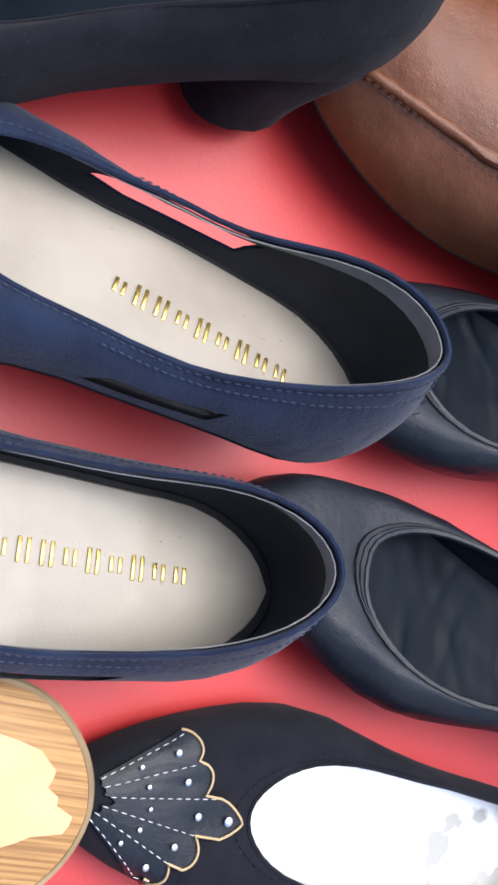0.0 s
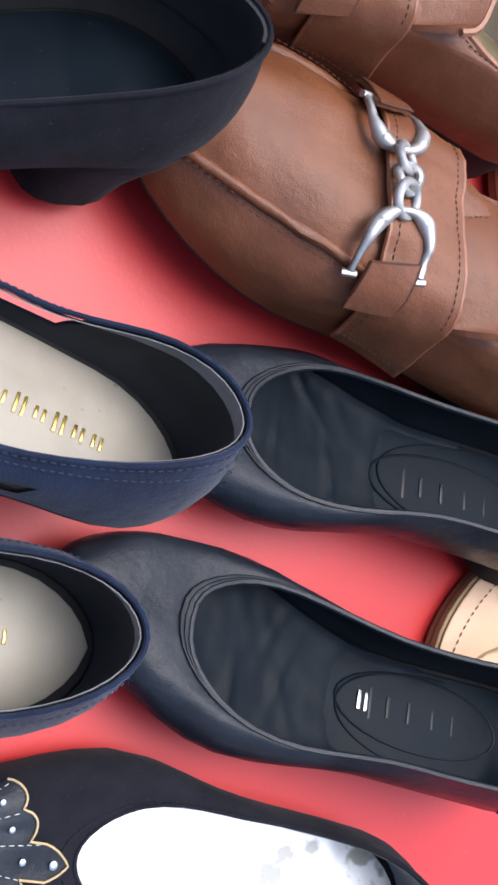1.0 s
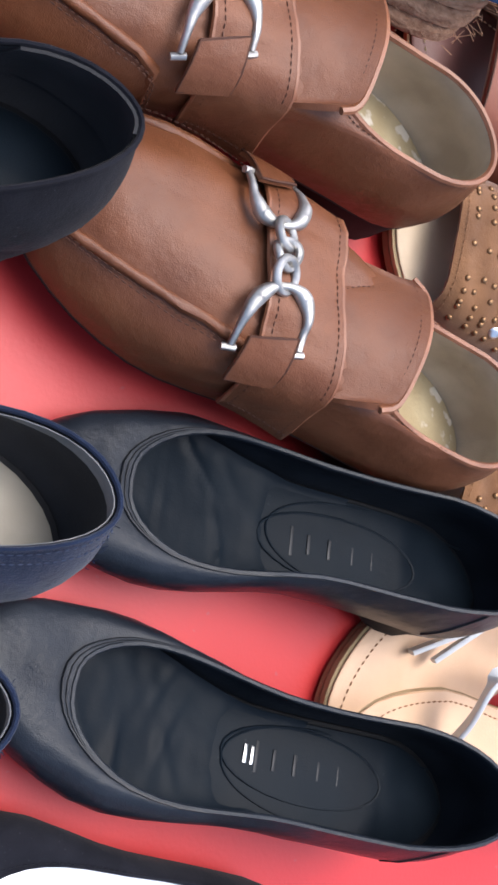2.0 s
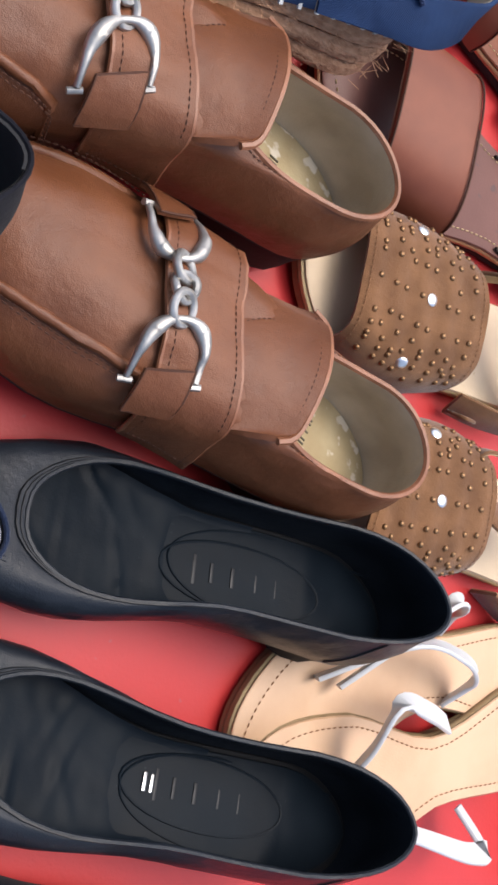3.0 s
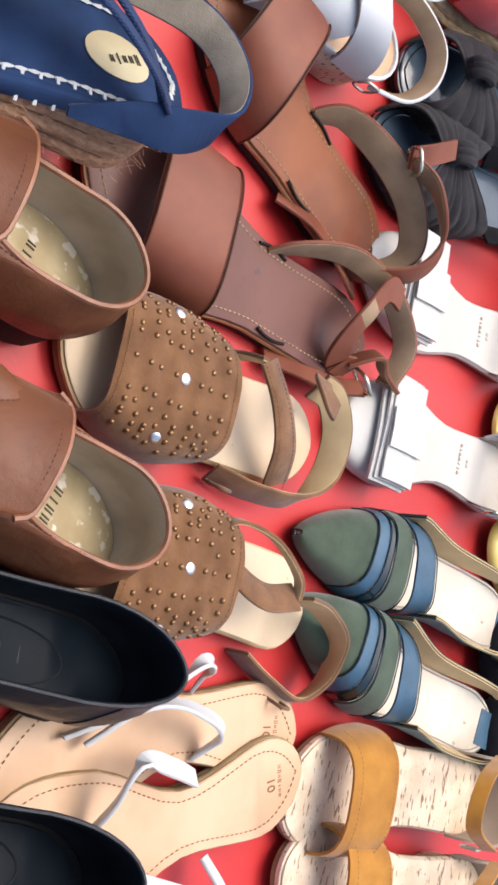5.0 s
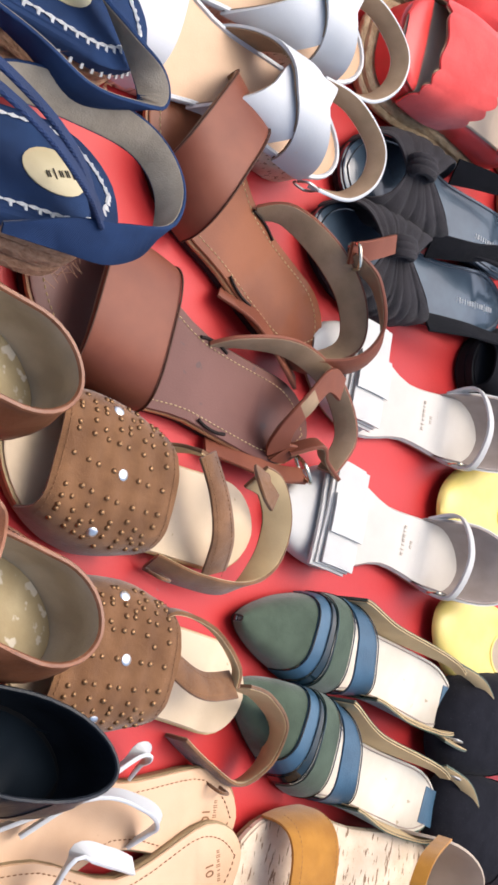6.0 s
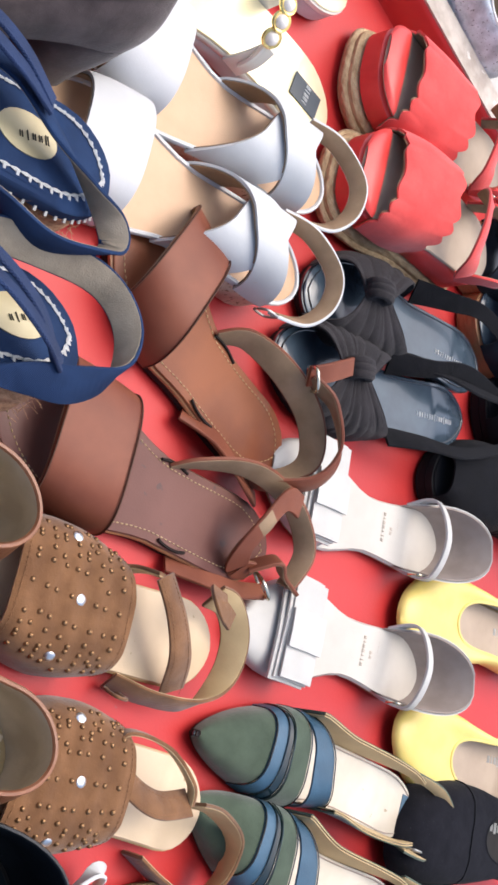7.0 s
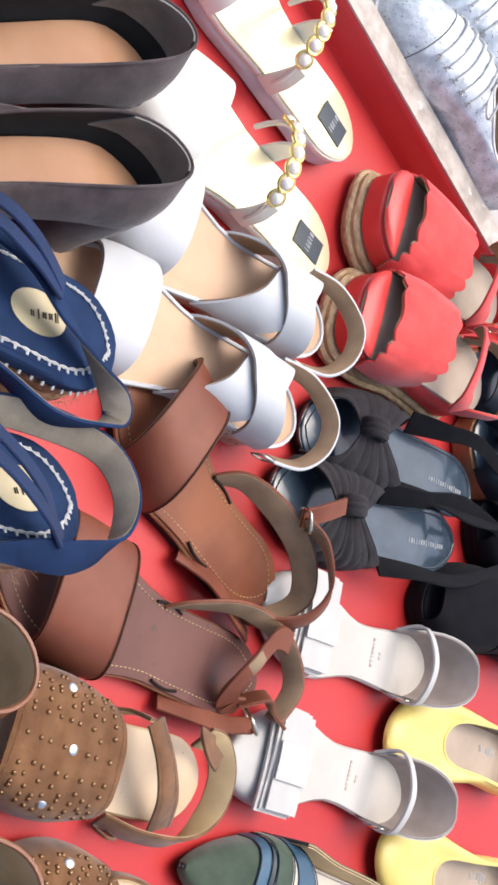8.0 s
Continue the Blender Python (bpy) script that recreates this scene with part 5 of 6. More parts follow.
# white bow flats
def bow_flat(heel, toe, side):
    e, L = thing("bow_flat", heel, toe, "white open flat with a stacked bow and mauve heel lining", "flat shoe", "pair of white bow flats")
    f = Foot(L, 0.0285, 0.023, 0.038, 1.9, 0.74, side, hz=0.014, hb=0.009, spring=0.002)
    ins = sole_set(e, f, M["offwhite_insole"], M["white_satin"], 0.003, M["sole_tan"], 0.003, label="off-white insole with grey print")
    part("heel_lift", block_heel(f, 0.25, M["sole_tan"], 0.95), e)
    # vamp over the toes
    data, grid = band(f, 0.71, 0.996, 0.71, 0.996, 0.017, 0.005, M["white_satin"], 0.0016, 0.001, 24, 14, 0.60)
    v = part("vamp", data, e)
    # flat bow of stacked panels with a band round its middle
    base = f.z(0.7) + 0.017
    for nm, cx, w, y0, y1, z0, tk in (("bow_layer", 0.790, 0.040, -0.040, 0.040, 0.0, 0.0024), ("bow_layer", 0.782, 0.038, -0.0385, 0.038, 0.0030, 0.0022),
                                      ("bow_layer", 0.774, 0.036, -0.036, 0.037, 0.0058, 0.0018), ("bow_band", 0.772, 0.038, -0.013, 0.015, 0.0078, 0.0014)):
        g = []
        for a in range(13):
            y = y0 + (y1 - y0) * a / 12
            g.append([Vector((L * cx + w * (0.5 - u), f.mid(0.8) + y, base + z0 + 0.0012 * math.sin(math.pi * u) - 0.10 * abs(y) ** 1.3 + 0.0005 * math.sin(70 * y + 900 * z0))) for u in (j / 6 for j in range(7))])
        part(nm, sheet(g, tk, M["white_satin"], -1), v)
    # heel counter with its lining, low strap across
    rows = []
    for lay, (inset, m, nm) in enumerate(((0.0, M["white_satin"], "counter"), (0.0016, M["mauve_lining"], "counter_lining"))):
        g = []
        for i in range(23):
            t = -1 + i / 11
            s = 0.26 * abs(t) ** 1.5
            p = f.point(s, math.copysign(1, t) if abs(t) > 0.02 else 0)
            p = f.ring(inset)[0] if abs(t) < 0.02 else Vector((inset + f.L * s, f.mid(s) + math.copysign(max(f.half(s) - inset, 0), t), p.z))
            hh = 0.046 * (1 - abs(t) ** 2.6)
            g.append([p + Vector((-0.42 * hh * q * (1 - abs(t)), math.copysign(0.10 * hh * q, t), hh * q - 0.002)) for q in (j / 5 for j in range(6))])
        part(nm, sheet(g, 0.0012, m, -1), e)
    hz = f.z(0.2)
    part("heel_strap", ribbon([f.point(0.22, -1, 0.001, 0.0), f.point(0.20, -1, 0.004, 0.026), Vector((L * 0.20, f.mid(0.2), hz + 0.040)), f.point(0.19, 1, 0.004, 0.026), f.point(0.20, 1, 0.001, 0.0)], (1, 0, 0.1), 0.0085, 0.0022, M["white_satin"], 6), e)
    part("buckle", buckle(f.point(0.215, 1, 0.004, 0.016), (1, 0, 0), (0, 0, 1), 0.011, 0.012, 0.0009, M["bright_metal"]), e)
    for r, nn in ((0, 7), (1, 2), (2, 7)):
        part("insole_print", print_bars((L * (0.26 + 0.045 * r), f.mid(0.28) - 0.013 + (0.010 if r == 1 else 0), 0), 0.0036, nn, 0.0038, M["taupe_insole"], f.z(0.3) + 0.0002, radians(90), seed=r), ins)
    return e


# green pointed slingbacks
def green_flat(heel, toe, side):
    e, L = thing("pointed_slingback", heel, toe, "green suede pointed slingback with blue crossed straps", "flat shoe", "pair of green slingbacks")
    f = Foot(L, 0.0260, 0.0245, 0.0350, 1.62, 0.62, side, hz=0.020, hb=0.009, spring=0.003)
    ins = sole_set(e, f, M["stained_insole"], M["green_patent"], 0.003, M["sole_dark"], 0.003, label="off-white stained insole")
    part("heel_lift", block_heel(f, 0.24, M["green_suede"], 0.92), e)
    part("insole_rim", tube(f.ring(0.0035, lambda s: f.z(s) + 0.0003), 0.0006, 5, M["mauve_lining"], True, 0), ins)
    data, grid = band(f, 0.795, 0.999, 0.815, 0.999, 0.026, 0.004, M["green_suede"], 0.0016, 0.001, 26, 14, 0.66)
    v = part("toe_cap", data, e, "green suede toe cap")
    part("piping", tube(edge_rows(grid, 0, 0.0012), 0.0008, 6, M["green_patent"], fine=0), v)
    # straps gathered on the inner side that fan out over the foot
    for nm, m, near, fan, h in (("blue_strap", M["teal_leather"], (0.755, 0.798), (0.762, 0.815), 0.0275), ("patent_strap", M["green_patent"], (0.745, 0.762), (0.722, 0.750), 0.0285),
                                ("green_strap", M["green_suede"], (0.705, 0.755), (0.630, 0.705), 0.0305), ("blue_strap", M["teal_leather"], (0.650, 0.715), (0.475, 0.565), 0.0325)):
        data, grid = band(f, *near, *fan, h, h * 0.97, m, 0.0016, 0.002, 26, 6, 0.7)
        st = part(nm, data, e)
        part("strap_edge", tube(edge_rows(grid, 0, 0.0010), 0.0005, 5, M["green_patent"], fine=0), st)
    # the sides run back to the slingback
    for sg in (-1, 1):
        g = []
        for i in range(19):
            q = i / 18
            s = (0.66 if sg < 0 else 0.52) * (1 - q) + 0.10 * q
            p = f.point(s, sg, 0.0)
            hh = 0.026 * (1 - q) ** 1.3 + 0.009
            q0 = 0.014 * smooth(0.45, 1.0, q)
            g.append([p + Vector((0, sg * (0.001 + 0.005 * math.sin(math.pi * q) * k / 4), q0 + hh * k / 4 - 0.002)) for k in range(5)])
        side_p = part("side", sheet(g, 0.0014, M["green_suede"], sg), e)
        part("side_lining", sheet([[p - Vector((0, sg * 0.0012, 0)) for p in r] for r in g], 0.0008, M["sand_lining"], -sg), side_p)
        part("side_edge", tube([r[-1] for r in g], 0.0006, 6, M["sand_lining"], fine=0), side_p)
    hz = f.z(0.1)
    lined_strap("slingback", e, f, [(0.13, -0.029, hz + 0.015), (-0.02, -0.025, hz + 0.017), (-0.12, -0.006, hz + 0.016), (-0.115, 0.014, hz + 0.013), (-0.02, 0.027, hz + 0.013), (0.13, 0.029, hz + 0.015)], "leaning", 0.0105, M["green_suede"], M["sand_lining"], 0.0018)
    part("heel_cap", box((0.014, f.mid(0.04), f.z(0.05) + 0.0004), 0.020, 0.028, 0.001, M["teal_leather"]), ins)
    part("buckle", buckle(f.point(0.06, side, 0.007, 0.016), (1, 0, 0), (0, 0, 1), 0.010, 0.011, 0.0008, M["pewter"]), e)
    return e


# cork sandals with a mustard band
def cork_sandal(heel, toe, side):
    e, L = thing("cork_sandal", heel, toe, "cork-footbed sandal with a mustard suede band", "sandal", "pair of cork sandals")
    f = Foot(L, 0.030, 0.028, 0.040, 2.0, 0.78, side, hz=0.030, hb=0.016, spring=0.002)
    ins = sole_set(e, f, M["cork"], M["cork"], 0.005, M["sole_tan"], 0.004, label="pale cork footbed")
    part("heel", block_heel(f, 0.28, M["cork"], 0.95), e)
    data, grid = band(f, 0.68, 0.86, 0.68, 0.86, 0.036, 0.030, M["mustard_suede"], 0.002, 0.003, 24, 8, 0.68)
    b = part("vamp_band", data, e, "mustard suede band")
    for j in (0, 8):
        part("stitching", dashes([r[1 if j == 0 else 7] + (r[1] - Vector((r[1].x, 0, 0.01))).normalized() * 0.0024 for r in grid[2:-2]], 0.002, 0.0012, 0.0003, M["tan_thread"]), b)
    g = []
    for i in range(19):
        t = -1 + i / 9
        s = 0.20 * abs(t) ** 1.5
        p = Vector((f.L * s, f.mid(s) + math.copysign(f.half(s), t) if s > 0 else f.mid(0), f.z(s)))
        hh = 0.046 * (1 - 0.6 * abs(t) ** 2)
        g.append([p + Vector((-0.18 * hh * q, 0, hh * q - 0.003)) for q in (j / 4 for j in range(5))])
    part("counter", sheet(g, 0.002, M["taupe_insole"], -1), e, "tan heel counter")
    part("ankle_strap", ribbon([f.point(0.16, -1, 0.003, 0.030), Vector((L * 0.36, f.mid(0.3) - 0.016, f.z(0.3) + 0.048)), Vector((L * 0.36, f.mid(0.3) + 0.016, f.z(0.3) + 0.044)), f.point(0.16, 1, 0.003, 0.030)], (-0.5, 0, 0.8), 0.011, 0.002, M["mustard_suede"], 6), e)
    part("buckle", buckle(f.point(0.24, 1, 0.004, 0.026), (1, 0, 0.3), (0, 0, 1), 0.013, 0.014, 0.0010, M["pewter"]), e)
    return e


# black knotted sandals
def knot_sandal(heel, toe, side, kx=0.77):
    e, L = thing("knot_sandal", heel, toe, "black fabric knot sandal with a slate patent insole", "sandal", "pair of black knot sandals")
    f = Foot(L, 0.029, 0.027, 0.039, 2.0, 0.78, side, hz=0.020, hb=0.012, spring=0.002)
    ins = sole_set(e, f, M["slate_patent"], M["patent_black"], 0.004, M["black_rubber"], 0.005, label="slate blue patent insole with pale print")
    part("heel_lift", block_heel(f, 0.27, M["patent_black"], 0.95), e)
    kz = 0.036
    c = Vector((L * kx, f.mid(kx) - 0.004, f.z(kx) + kz))
    # one cloth, gathered at the knot, its folds fanning out to both edges of the sole
    gather = lambda v: 1 - (0.20 + 0.80 * abs(2 * v - 1) ** 0.75)
    data, grid = band(f, 0.47, 0.975, 0.47, 0.975, 0.036, 0.030, M["charcoal_cloth"], 0.002, 0.002, 48, 64, 0.7, wav=lambda v, u: (kx - 0.47 - 0.505 * u) * gather(v))
    rnd = random.Random(9 + side)
    folds = [rnd.uniform(-0.05, 0.05) for _ in range(8)]
    for i, r in enumerate(grid):
        v = i / 48
        for j, p in enumerate(r):
            u = j / 64
            q = 5.5 * (u + folds[int(u * 6.99)] * math.sin(math.pi * u)) + 0.15 * math.sin(9 * v)
            up = (p - Vector((p.x, f.mid(0.75), 0.004))).normalized()
            r[j] = p + up * (0.0030 * abs(math.sin(math.pi * q)) ** 0.6 * (0.25 + 0.75 * abs(2 * v - 1)) - 0.001)
    part("pleated_vamp", sheet(grid, 0.0016, M["charcoal_cloth"]), e, "charcoal cloth gathered in folds")
    for k in range(3):
        o = Vector((0, (k - 1) * 0.0045, 0.0008 * (1 - abs(k - 1))))
        ring = [c + o + Vector((0.0095 * math.cos(a), 0, 0.0065 * math.sin(a))) for a in (2 * math.pi * i / 12 for i in range(12))]
        part("knot", tube(ring, 0.0042, 8, M["charcoal_cloth"], True, 2), e)
    hz = f.z(0.2)
    for sg in (-1, 1):
        a = f.point(0.50, sg, 0.001, 0.012)
        part("tie", ribbon([a, f.point(0.36, sg, 0.004, 0.024), f.point(0.18, sg, 0.006, 0.030), Vector((-0.035, f.mid(0) + sg * 0.020, hz + 0.022)), Vector((-0.075, sg * 0.010, hz + 0.012))], (0, sg * 0.75, 0.65), [0.022, 0.017, 0.013, 0.010, 0.008], 0.0024, M["black_cloth"], 6), e)
    part("buckle", buckle((-0.06, side * 0.012, hz + 0.016), (1, 0, 0), (0, 0.3, 1), 0.012, 0.012, 0.001, M["pewter"]), e)
    part("insole_seam", tube(f.ring(0.0045, lambda s: f.z(s) + 0.0003), 0.0006, 5, M["patent_black"], True, 0), ins)
    part("insole_print", print_bars((L * 0.09, f.mid(0.15) + 0.003, 0), 0.0036, 15, 0.0052, M["pale_print"], lambda x: f.z(x / L) + 0.0003, 0.0, seed=6), ins)
    return e


# coral platforms
def coral_platform(heel, toe, side, z=0.0):
    e, L = thing("platform_sandal", heel, toe, "coral suede platform sandal with a jute sole and scalloped edge", "sandal", "pair of coral platforms", z)
    f = Foot(L, 0.033, 0.036, 0.0445, 3.0, 0.76, side, hz=0.052, hb=0.046, spring=0.0)
    part("jute_sole", f.slab(lambda s: 0.0195, lambda s: 0.0, M["jute_pale"], -0.002, 0.0030), e, "woven jute sole")
    part("jute_braid", tube(f.ring(-0.0022, lambda s: 0.0095), 0.0036, 8, M["jute_pale"], True, 0, None), e)
    part("platform", f.slab(lambda s: f.z(s) - 0.003, lambda s: 0.0195, M["coral_leather"], 0.001, 0.003), e, "coral leather platform")
    # Darker taupe puts the shade of the toe gap into the footbed's colour.
    part("footbed", f.slab(lambda s: f.z(s), lambda s: f.z(s) - 0.003, M["taupe_insole"], 0.002, 0.001), e)
    # padded front of the platform, in front of the open toe
    g = []
    for i in range(25):
        v = -1 + i / 12
        row = []
        for j in range(7):
            u = j / 6
            s = 0.86 + 0.135 * u
            w = f.half(s) - 0.001
            row.append(Vector((L * s, f.mid(s) + w * v, f.z(s) + 0.006 * math.sin(math.pi * min(u * 0.7 + 0.15, 1)) * (1 - v * v) ** 0.3)))
        g.append(row)
    part("toe_pad", sheet(g, 0.001, M["coral_leather"]), e, "smooth coral leather toe")
    wv = lambda v, u: 0.030 * (abs(math.sin(v * math.pi * 8)) - 0.5) * (0.7 if u > 0.5 else -1) * abs(u - 0.5) * 2
    data, grid = band(f, 0.52, 0.85, 0.52, 0.85, 0.034, 0.020, M["coral_suede"], 0.002, 0.003, 96, 10, 0.62, 0.018, wv)
    vamp = part("vamp", data, e, "scalloped coral suede vamp")
    part("vamp_lining", sheet([[p - (p - Vector((p.x, 0, 0.04))).normalized() * 0.0026 for p in r] for r in grid[::2]], 0.0005, M["taupe_lining"]), vamp)
    hz = f.z(0.15)
    lined_strap("back_strap", e, f, [(0.24, -0.034, hz - 0.002), (0.16, -0.034, hz + 0.020), (0.02, -0.024, hz + 0.026), (-0.03, 0.0, hz + 0.026), (0.02, 0.024, hz + 0.024), (0.16, 0.034, hz + 0.018), (0.24, 0.034, hz - 0.002)], (0.15, 0, 1), 0.015, M["coral_suede"], M["taupe_lining"], 0.0024)
    lined_strap("ankle_strap", e, f, [(0.24, -0.036, hz + 0.014), (0.33, -0.024, hz + 0.032), (0.36, 0.006, hz + 0.036), (0.33, 0.030, hz + 0.026), (0.26, 0.038, hz + 0.010)], (0.9, 0, 0.4), 0.018, M["coral_suede"], M["taupe_lining"], 0.0024, centre=(0.2, 0, 0.03))
    part("buckle", buckle(f.point(0.24, -1, 0.006, 0.028), (1, 0, 0.2), (0, 0, 1), 0.013, 0.014, 0.001, M["bright_metal"]), e)
    return e


def yellow_flat(heel, toe, side):
    e, L = thing("ballet_flat", heel, toe, "yellow leather ballet flat with a taupe insole", "flat shoe", "pair of yellow flats")
    f = Foot(L, 0.0285, 0.027, 0.037, 2.0, 0.74, side, hz=0.010, hb=0.008)
    rows, up, ins = closed(e, f, M["yellow_leather"], M["stained_insole"], M["taupe_insole"], M["sole_tan"], 0.67, 0.040, 0.026, 0.014, 0.012, bind=M["yellow_leather"], bind_r=0.0018, wtop=0.92, bulge=0.004)
    part("insole_print", print_bars((0.050, -0.008, 0), 0.006, 5, 0.008, M["pale_print"], lambda x: f.z(x / L) + 0.0026, 0.0, seed=8), ins)
    return e


# cream slides with beads
def slide(heel, toe, side, bead_mesh, pearl_mesh):
    e, L = thing("beaded_slide", heel, toe, "cream slide sandal with a strap of gold-rimmed pearls", "sandal", "pair of beaded slides")
    f = Foot(L, 0.031, 0.030, 0.041, 2.0, 0.78, side, hz=0.026, hb=0.020, spring=0.002)
    ins = sole_set(e, f, M["pale_gold"], M["cream_patent"], 0.006, M["white_grey"], 0.014, label="pale gold foil footbed")
    data, grid = band(f, 0.68, 0.92, 0.68, 0.92, 0.030, 0.024, M["cream_patent"], 0.002, 0.002, 24, 6, 0.7)
    part("vamp", data, e, "cream patent vamp strap")
    lab = part("insole_label", box((L * 0.13, f.mid(0.13), f.z(0.13) + 0.0008), 0.032, 0.020, 0.001, M["slate_print"]), ins, "dark woven label")
    part("label_print", print_bars((L * 0.13, f.mid(0.13) - 0.007, 0), 0.0035, 5, 0.007, M["pale_print"], f.z(0.13) + 0.0015, radians(90), seed=2), lab)
    arch = [Vector((L * (0.50 - 0.10 * v + 0.03 * math.sin(math.pi * v)), f.mid(0.4) - (f.half(0.4) + 0.004) * math.cos(math.pi * v), f.z(0.4) + 0.004 + 0.048 * math.sin(math.pi * v) ** 0.7)) for v in (i / 40 for i in range(41))]
    st = part("beaded_strap", tube(arch, 0.0022, 6, M["cream_patent"], fine=0), e)
    for i in range(8, 33, 4):
        for nm, me in (("bead_rim", bead_mesh), ("pearl", pearl_mesh)):
            o = part(nm, me, st)
            n = (arch[i] - Vector((arch[i].x, f.mid(0.4), f.z(0.4) + 0.01))).normalized()
            o.matrix_local = Matrix.Translation(arch[i] + n * 0.002) @ n.to_track_quat("Z", "Y").to_matrix().to_4x4()
    for sg in (-1, 1):
        p = f.point(0.40, sg, 0.001)
        part("strap_tab", ribbon([p - UP * 0.006, p + UP * 0.014, p + Vector((0.001, -sg * 0.004, 0.030))], (1, 0, 0), [0.018, 0.016, 0.011], 0.003, M["cream_patent"], 5), e)
    return e


# ---- placing the pairs ----
nude_sandal((0.664, 0.030), (0.417, 0.016), 1, straps=([(0.75, -0.002, 0.020), (0.62, -0.030, 0.038), (0.50, -0.046, 0.038), (0.42, -0.044, 0.026), (0.40, -0.030, 0.011)],
                                                         [(0.80, -0.006, 0.016), (0.62, -0.026, 0.040), (0.48, -0.020, 0.042), (0.38, -0.006, 0.032), (0.385, 0.010, 0.013)]))
nude_sandal((0.665, 0.010), (0.432, -0.052), -1, 0.008, 0.0, 1.5, straps=([(0.76, -0.006, 0.014), (0.71, -0.028, 0.032), (0.655, -0.050, 0.042), (0.52, -0.036, 0.030), (0.39, -0.018, 0.012)],
                                                                     [(0.75, 0.002, 0.020), (0.58, 0.026, 0.036), (0.44, 0.045, 0.034), (0.36, 0.050, 0.026), (0.37, 0.030, 0.012)]))

stud_me = (mesh_from("stud", *dome(0.0017, 0.0011, 8), [M["brass_stud"]]), mesh_from("mirror_stud", *dome(0.0034, 0.0009, 12), [M["mirror_stud"]]))
stud_sandal((0.632, 0.212), (0.422, 0.224), -1, stud_me)
stud_sandal((0.648, 0.106), (0.452, 0.129), 1, stud_me, True)

wide_sandal((0.678, 0.288), (0.416, 0.323), -1, M["cocoa_insole"], M["cocoa_leather"], "reddish brown leather sandal with a wide strap and ankle buckle")
wide_sandal((0.675, 0.355), (0.473, 0.466), -1, M["saddle_insole"], M["cocoa_leather"], "brown leather sandal with a wide arched strap and ankle buckle", h=0.042, opened=True, span=(0.64, 0.82), swing=0.025)

espadrille((0.419, 0.359), (0.196, 0.349), 1, 0.022, 0, 24)
espadrille((0.424, 0.451), (0.202, 0.481), -1, 0.020, 0, 14, slipped=True)

white_sandal((0.640, 0.478), (0.385, 0.502), 1)
white_sandal((0.652, 0.556), (0.405, 0.580), -1)

bow_flat((0.896, 0.228), (0.660, 0.248), 1)
bow_flat((0.902, 0.341), (0.666, 0.345), -1)

green_flat((0.906, 0.116), (0.638, 0.168), 1)
green_flat((0.898, 0.036), (0.640, 0.103), -1)

cork_sandal((0.883, -0.012), (0.655, 0.000), 1)
cork_sandal((0.893, -0.085), (0.662, -0.068), -1)

knot_sandal((0.928, 0.510), (0.672, 0.505), 1, 0.80)
knot_sandal((0.911, 0.460), (0.653, 0.424), -1)

coral_platform((0.868, 0.588), (0.681, 0.608), 1)
coral_platform((0.874, 0.672), (0.688, 0.690), -1)

yellow_flat((1.094, 0.276), (0.860, 0.291), 1)
yellow_flat((1.108, 0.162), (0.874, 0.174), -1)

bead_me = mesh_from("bead_rim", *tube([Vector((0.0062 * math.cos(a), 0.0062 * math.sin(a), 0)) for a in (2 * math.pi * k / 16 for k in range(16))], 0.0016, 6, None, True, 0)[:2], [M["gold_foil"]])
pearl_me = mesh_from("pearl", *dome(0.0055, 0.005, 14), [M["pearl"]])
slide((0.656, 0.619), (0.412, 0.673), 1, bead_me, pearl_me)
slide((0.657, 0.724), (0.422, 0.809), -1, bead_me, pearl_me)


# bamboo sandal with a worn insole
def bamboo_sandal(heel, toe):
    e, L = thing("wooden_sandal", heel, toe, "bamboo-soled sandal with a torn tan insole", "sandal")
    f = Foot(L, 0.036, 0.034, 0.041, 2.0, 0.78, 1, n=60, hz=0.024, hb=0.020, spring=0.002, swing=0.004)
    part("sole", f.slab(lambda s: f.z(s), lambda s: 0.0, M["bamboo"], 0.0, 0.002), e, "striped bamboo sole")
    part("sole_edge", tube(f.ring(0.001, lambda s: f.z(s) - 0.001), 0.0014, 6, M["sole_tan"], True, 0), e)
    rnd = random.Random(5)
    ring = []
    for k in range(72):
        a = 2 * math.pi * k / 72
        r = 1 + 0.05 * math.sin(9 * a) + 0.05 * rnd.random()
        ring.append(Vector((L * 0.52 + (L * 0.52 - 0.014) * r * math.cos(a), f.mid(0.3) + 0.029 * r * math.sin(a), f.z(0.3) + 0.0004)))
    V = ring + [p + UP * 0.0016 for p in ring]
    part("insole", (V, [tuple(range(72)), tuple(range(72, 144))] + [(k, (k + 1) % 72, 72 + (k + 1) % 72, 72 + k) for k in range(72)], M["tan_insole"]), e, "tan insole with a torn edge")
    data, grid = band(f, 0.66, 0.86, 0.66, 0.86, 0.045, 0.038, M["brown_leather"], 0.002, 0.002, 22, 6, 0.7)
    part("vamp_strap", data, e)
    return e


bamboo_sandal((0.177, -0.080), (-0.062, -0.050))


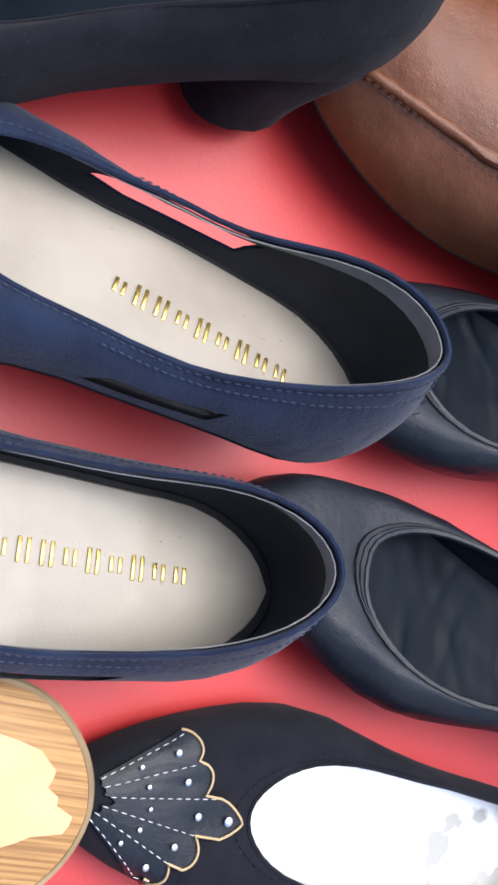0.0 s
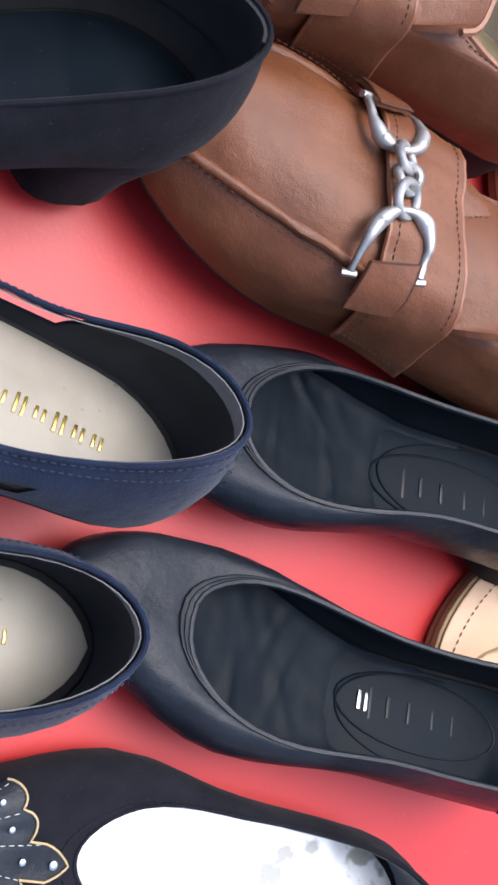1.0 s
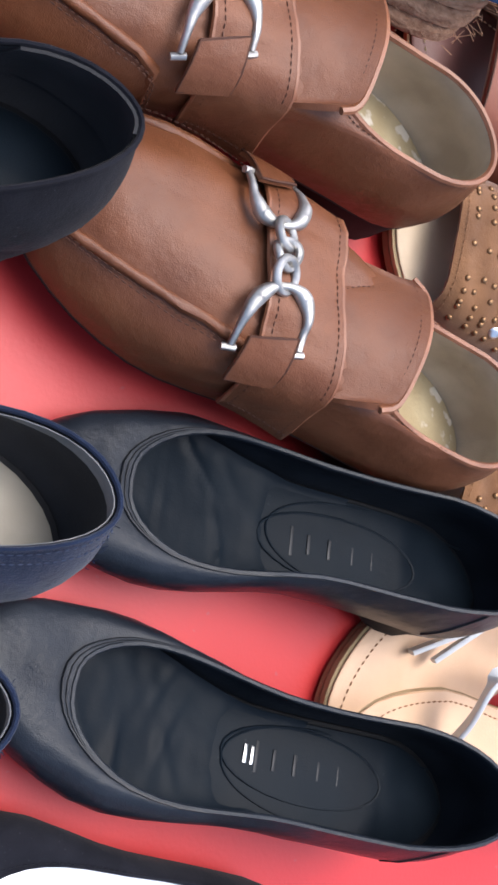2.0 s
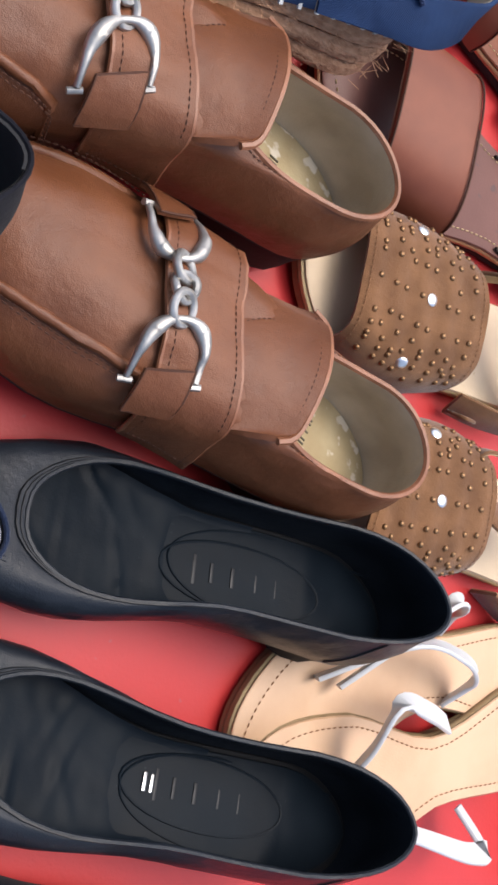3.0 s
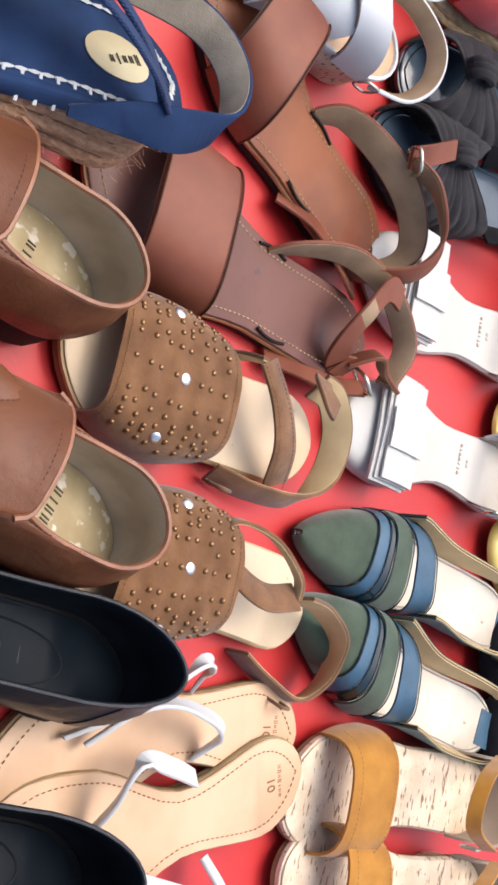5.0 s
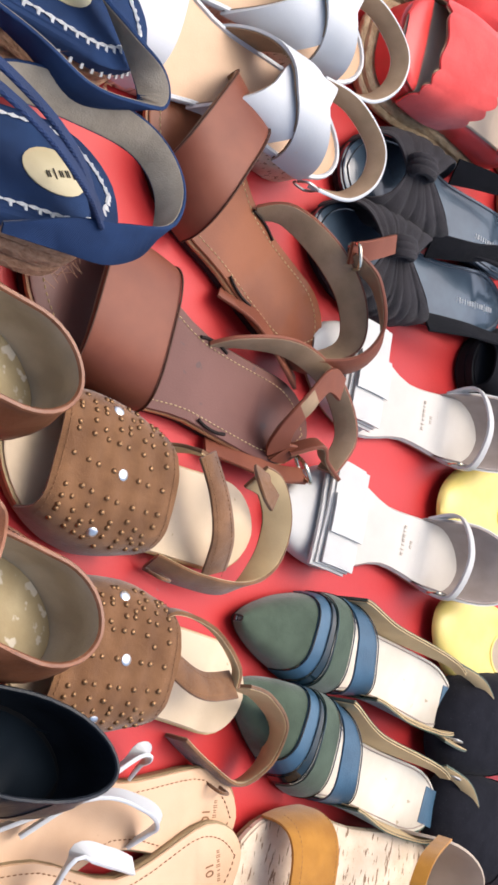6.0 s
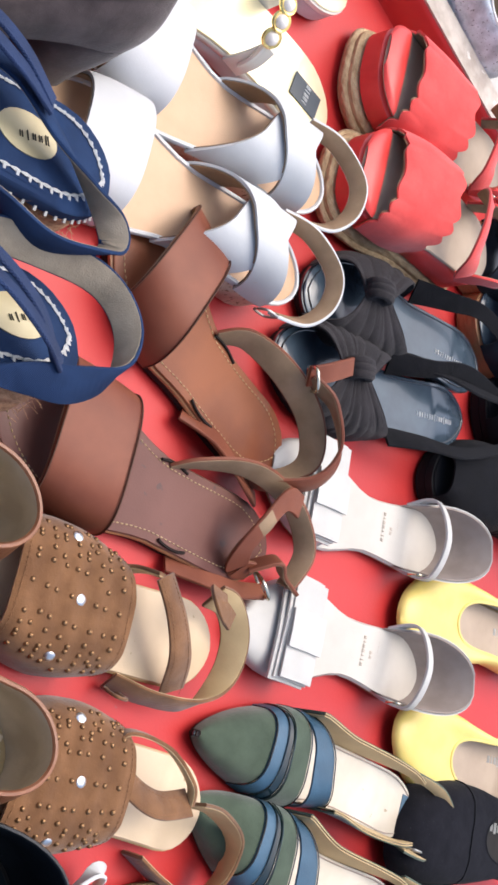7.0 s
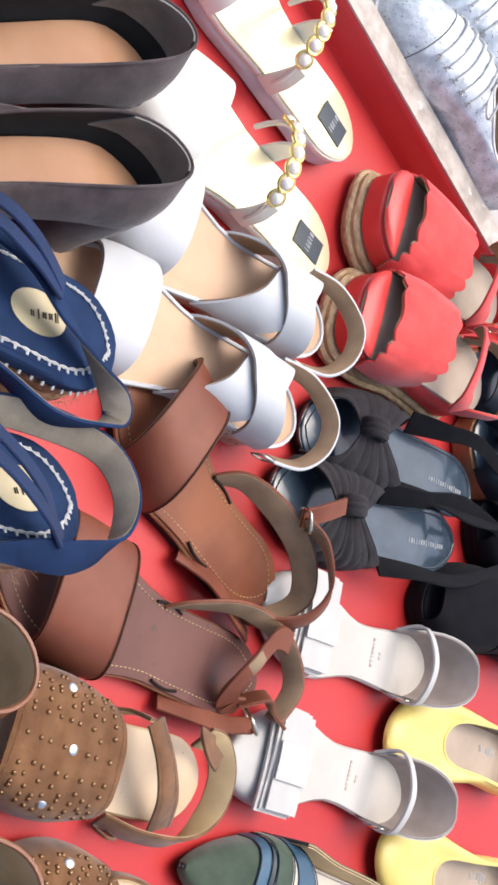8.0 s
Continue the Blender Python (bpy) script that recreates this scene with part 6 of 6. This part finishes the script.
# black suede slip-ons, dark wedge sandals and gathered black sandals at the far side
def slip_on(heel, toe, side):
    e, L = thing("suede_slip_on", heel, toe, "black suede slip-on shoe", "slip-on", "pair of black slip-ons")
    f = Foot(L, 0.031, 0.030, 0.041, 2.4, 0.78, side, hz=0.014, hb=0.010)
    rows, up, ins = closed(e, f, M["black_suede"], M["dark_lining"], M["dark_lining"], M["black_rubber"], 0.55, 0.045, 0.036, 0.036, 0.030, wtop=0.88, bulge=0.005)
    tree = mathutils_bvh(rows)
    part("insole_print", print_bars((0.05, -0.012, 0), 0.006, 3, 0.008, M["pale_print"], lambda x: f.z(x / L) + 0.0026, 0.0, seed=4), ins)
    part("vamp_seam", tube([radial(tree, f, L * 0.66, a, 0.0004) for a in range(10, 171, 8)], 0.0007, 5, M["black_cloth"], fine=0), up)
    return e


slip_on((1.108, 0.098), (0.880, 0.114), 1)
slip_on((1.120, 0.006), (0.890, 0.028), -1)


def gathered_sandal(heel, toe, side):
    e, L = thing("gathered_sandal", heel, toe, "black sandal with a gathered elastic upper", "sandal", "pair of gathered black sandals")
    f = Foot(L, 0.030, 0.029, 0.040, 2.0, 0.78, side, hz=0.028, hb=0.020, spring=0.002)
    sole_set(e, f, M["black_cloth"], M["black_rubber"], 0.008, M["black_rubber"], 0.010)
    data, grid = band(f, 0.64, 0.97, 0.64, 0.97, 0.040, 0.016, M["black_cloth"], 0.002, 0.002, 24, 6, 0.7)
    part("vamp_strap", data, e)
    for i in range(9):
        s = 0.62 - 0.062 * i
        data, grid = band(f, s - 0.05, s, s - 0.05, s, 0.046, 0.040 + 0.003 * (i % 2), M["black_cloth"], 0.003, 0.002 + 0.001 * (i % 2), 20, 4, 0.7)
        part("gather", data, e)
    part("buckle", buckle(f.point(0.3, -1, 0.006, 0.03), (1, 0, 0), (0, 0, 1), 0.014, 0.014, 0.001, M["pewter"]), e)
    return e


gathered_sandal((1.105, 0.398), (0.872, 0.412), 1)
gathered_sandal((1.145, 0.474), (0.945, 0.486), -1)


def dark_wedge(heel, toe, side):
    e, L = thing("wedge_sandal", heel, toe, "black sandal with a stacked tan sole", "sandal", "pair of tan-soled sandals")
    f = Foot(L, 0.030, 0.029, 0.040, 2.0, 0.78, side, hz=0.040, hb=0.026, spring=0.0)
    part("stacked_sole", f.slab(lambda s: f.z(s) - 0.003, lambda s: 0.0, M["rope_tan"], 0.0, 0.002), e, "stacked tan sole")
    part("footbed", f.slab(lambda s: f.z(s), lambda s: f.z(s) - 0.003, M["slate_patent"], 0.001, 0.001), e)
    data, grid = band(f, 0.60, 0.92, 0.60, 0.92, 0.040, 0.024, M["black_leather"], 0.002, 0.002, 22, 6, 0.7)
    part("vamp", data, e)
    return e


dark_wedge((1.105, 0.625), (0.878, 0.628), 1)
dark_wedge((1.120, 0.540), (0.905, 0.560), -1)


# lace-up shoes on the shelf behind
def sneaker(heel, toe, side, mat, label, z):
    e, L = thing("lace_up_shoe", heel, toe, label, "sneaker", "lace-up shoes on the shelf", z)
    f = Foot(L, 0.031, 0.031, 0.042, 2.0, 0.74, side, hz=0.022, hb=0.018)
    rows, up, ins = closed(e, f, mat, M["loafer_lining"], M["taupe_insole"], M["white_leather"], 0.50, 0.050, 0.042, 0.058, 0.036, wtop=0.82, bulge=0.005, bind=M["pale_print"], bind_r=0.0018, flat_sole=True, sole_out=0.003)
    tree = mathutils_bvh(rows)
    for i in range(5):
        x = L * (0.53 + 0.055 * i)
        part("lace", tube([radial(tree, f, x, a, 0.002) for a in (58, 74, 90, 106, 122)], 0.0014, 6, M["pale_print"], fine=3), up)
        for sg in (-1, 1):
            p = radial(tree, f, x, 90 + sg * 34, 0.0008)
            part("eyelet", tube([p + Vector((0.0022 * math.cos(q), 0.0022 * math.sin(q), 0)) for q in (2 * math.pi * k / 8 for k in range(8))], 0.0006, 5, M["pewter"], True, 0), up)
    for sg in (-1, 1):
        c = radial(tree, f, L * 0.52, 90, 0.004)
        part("bow_loop", tube([c, c + Vector((-0.004, sg * 0.018, 0.010)), c + Vector((-0.016, sg * 0.036, -0.002)), c + Vector((-0.008, sg * 0.020, -0.006)), c], 0.0013, 6, M["pale_print"], fine=4), up)
    part("toe_seam", tube([radial(tree, f, L * 0.80, a, 0.0004) for a in range(8, 173, 8)], 0.0007, 5, M["grey_lining"], fine=0), up)
    return e


sneaker((0.880, 0.795), (0.668, 0.895), 1, M["silver_leather"], "crackled silver leather lace-up shoe", 0.0)
sneaker((0.895, 0.880), (0.668, 0.975), -1, M["silver_leather"], "crackled silver leather lace-up shoe", 0.0)
sneaker((1.130, 0.700), (0.912, 0.775), 1, M["white_leather"], "white leather lace-up shoe", 0.0)
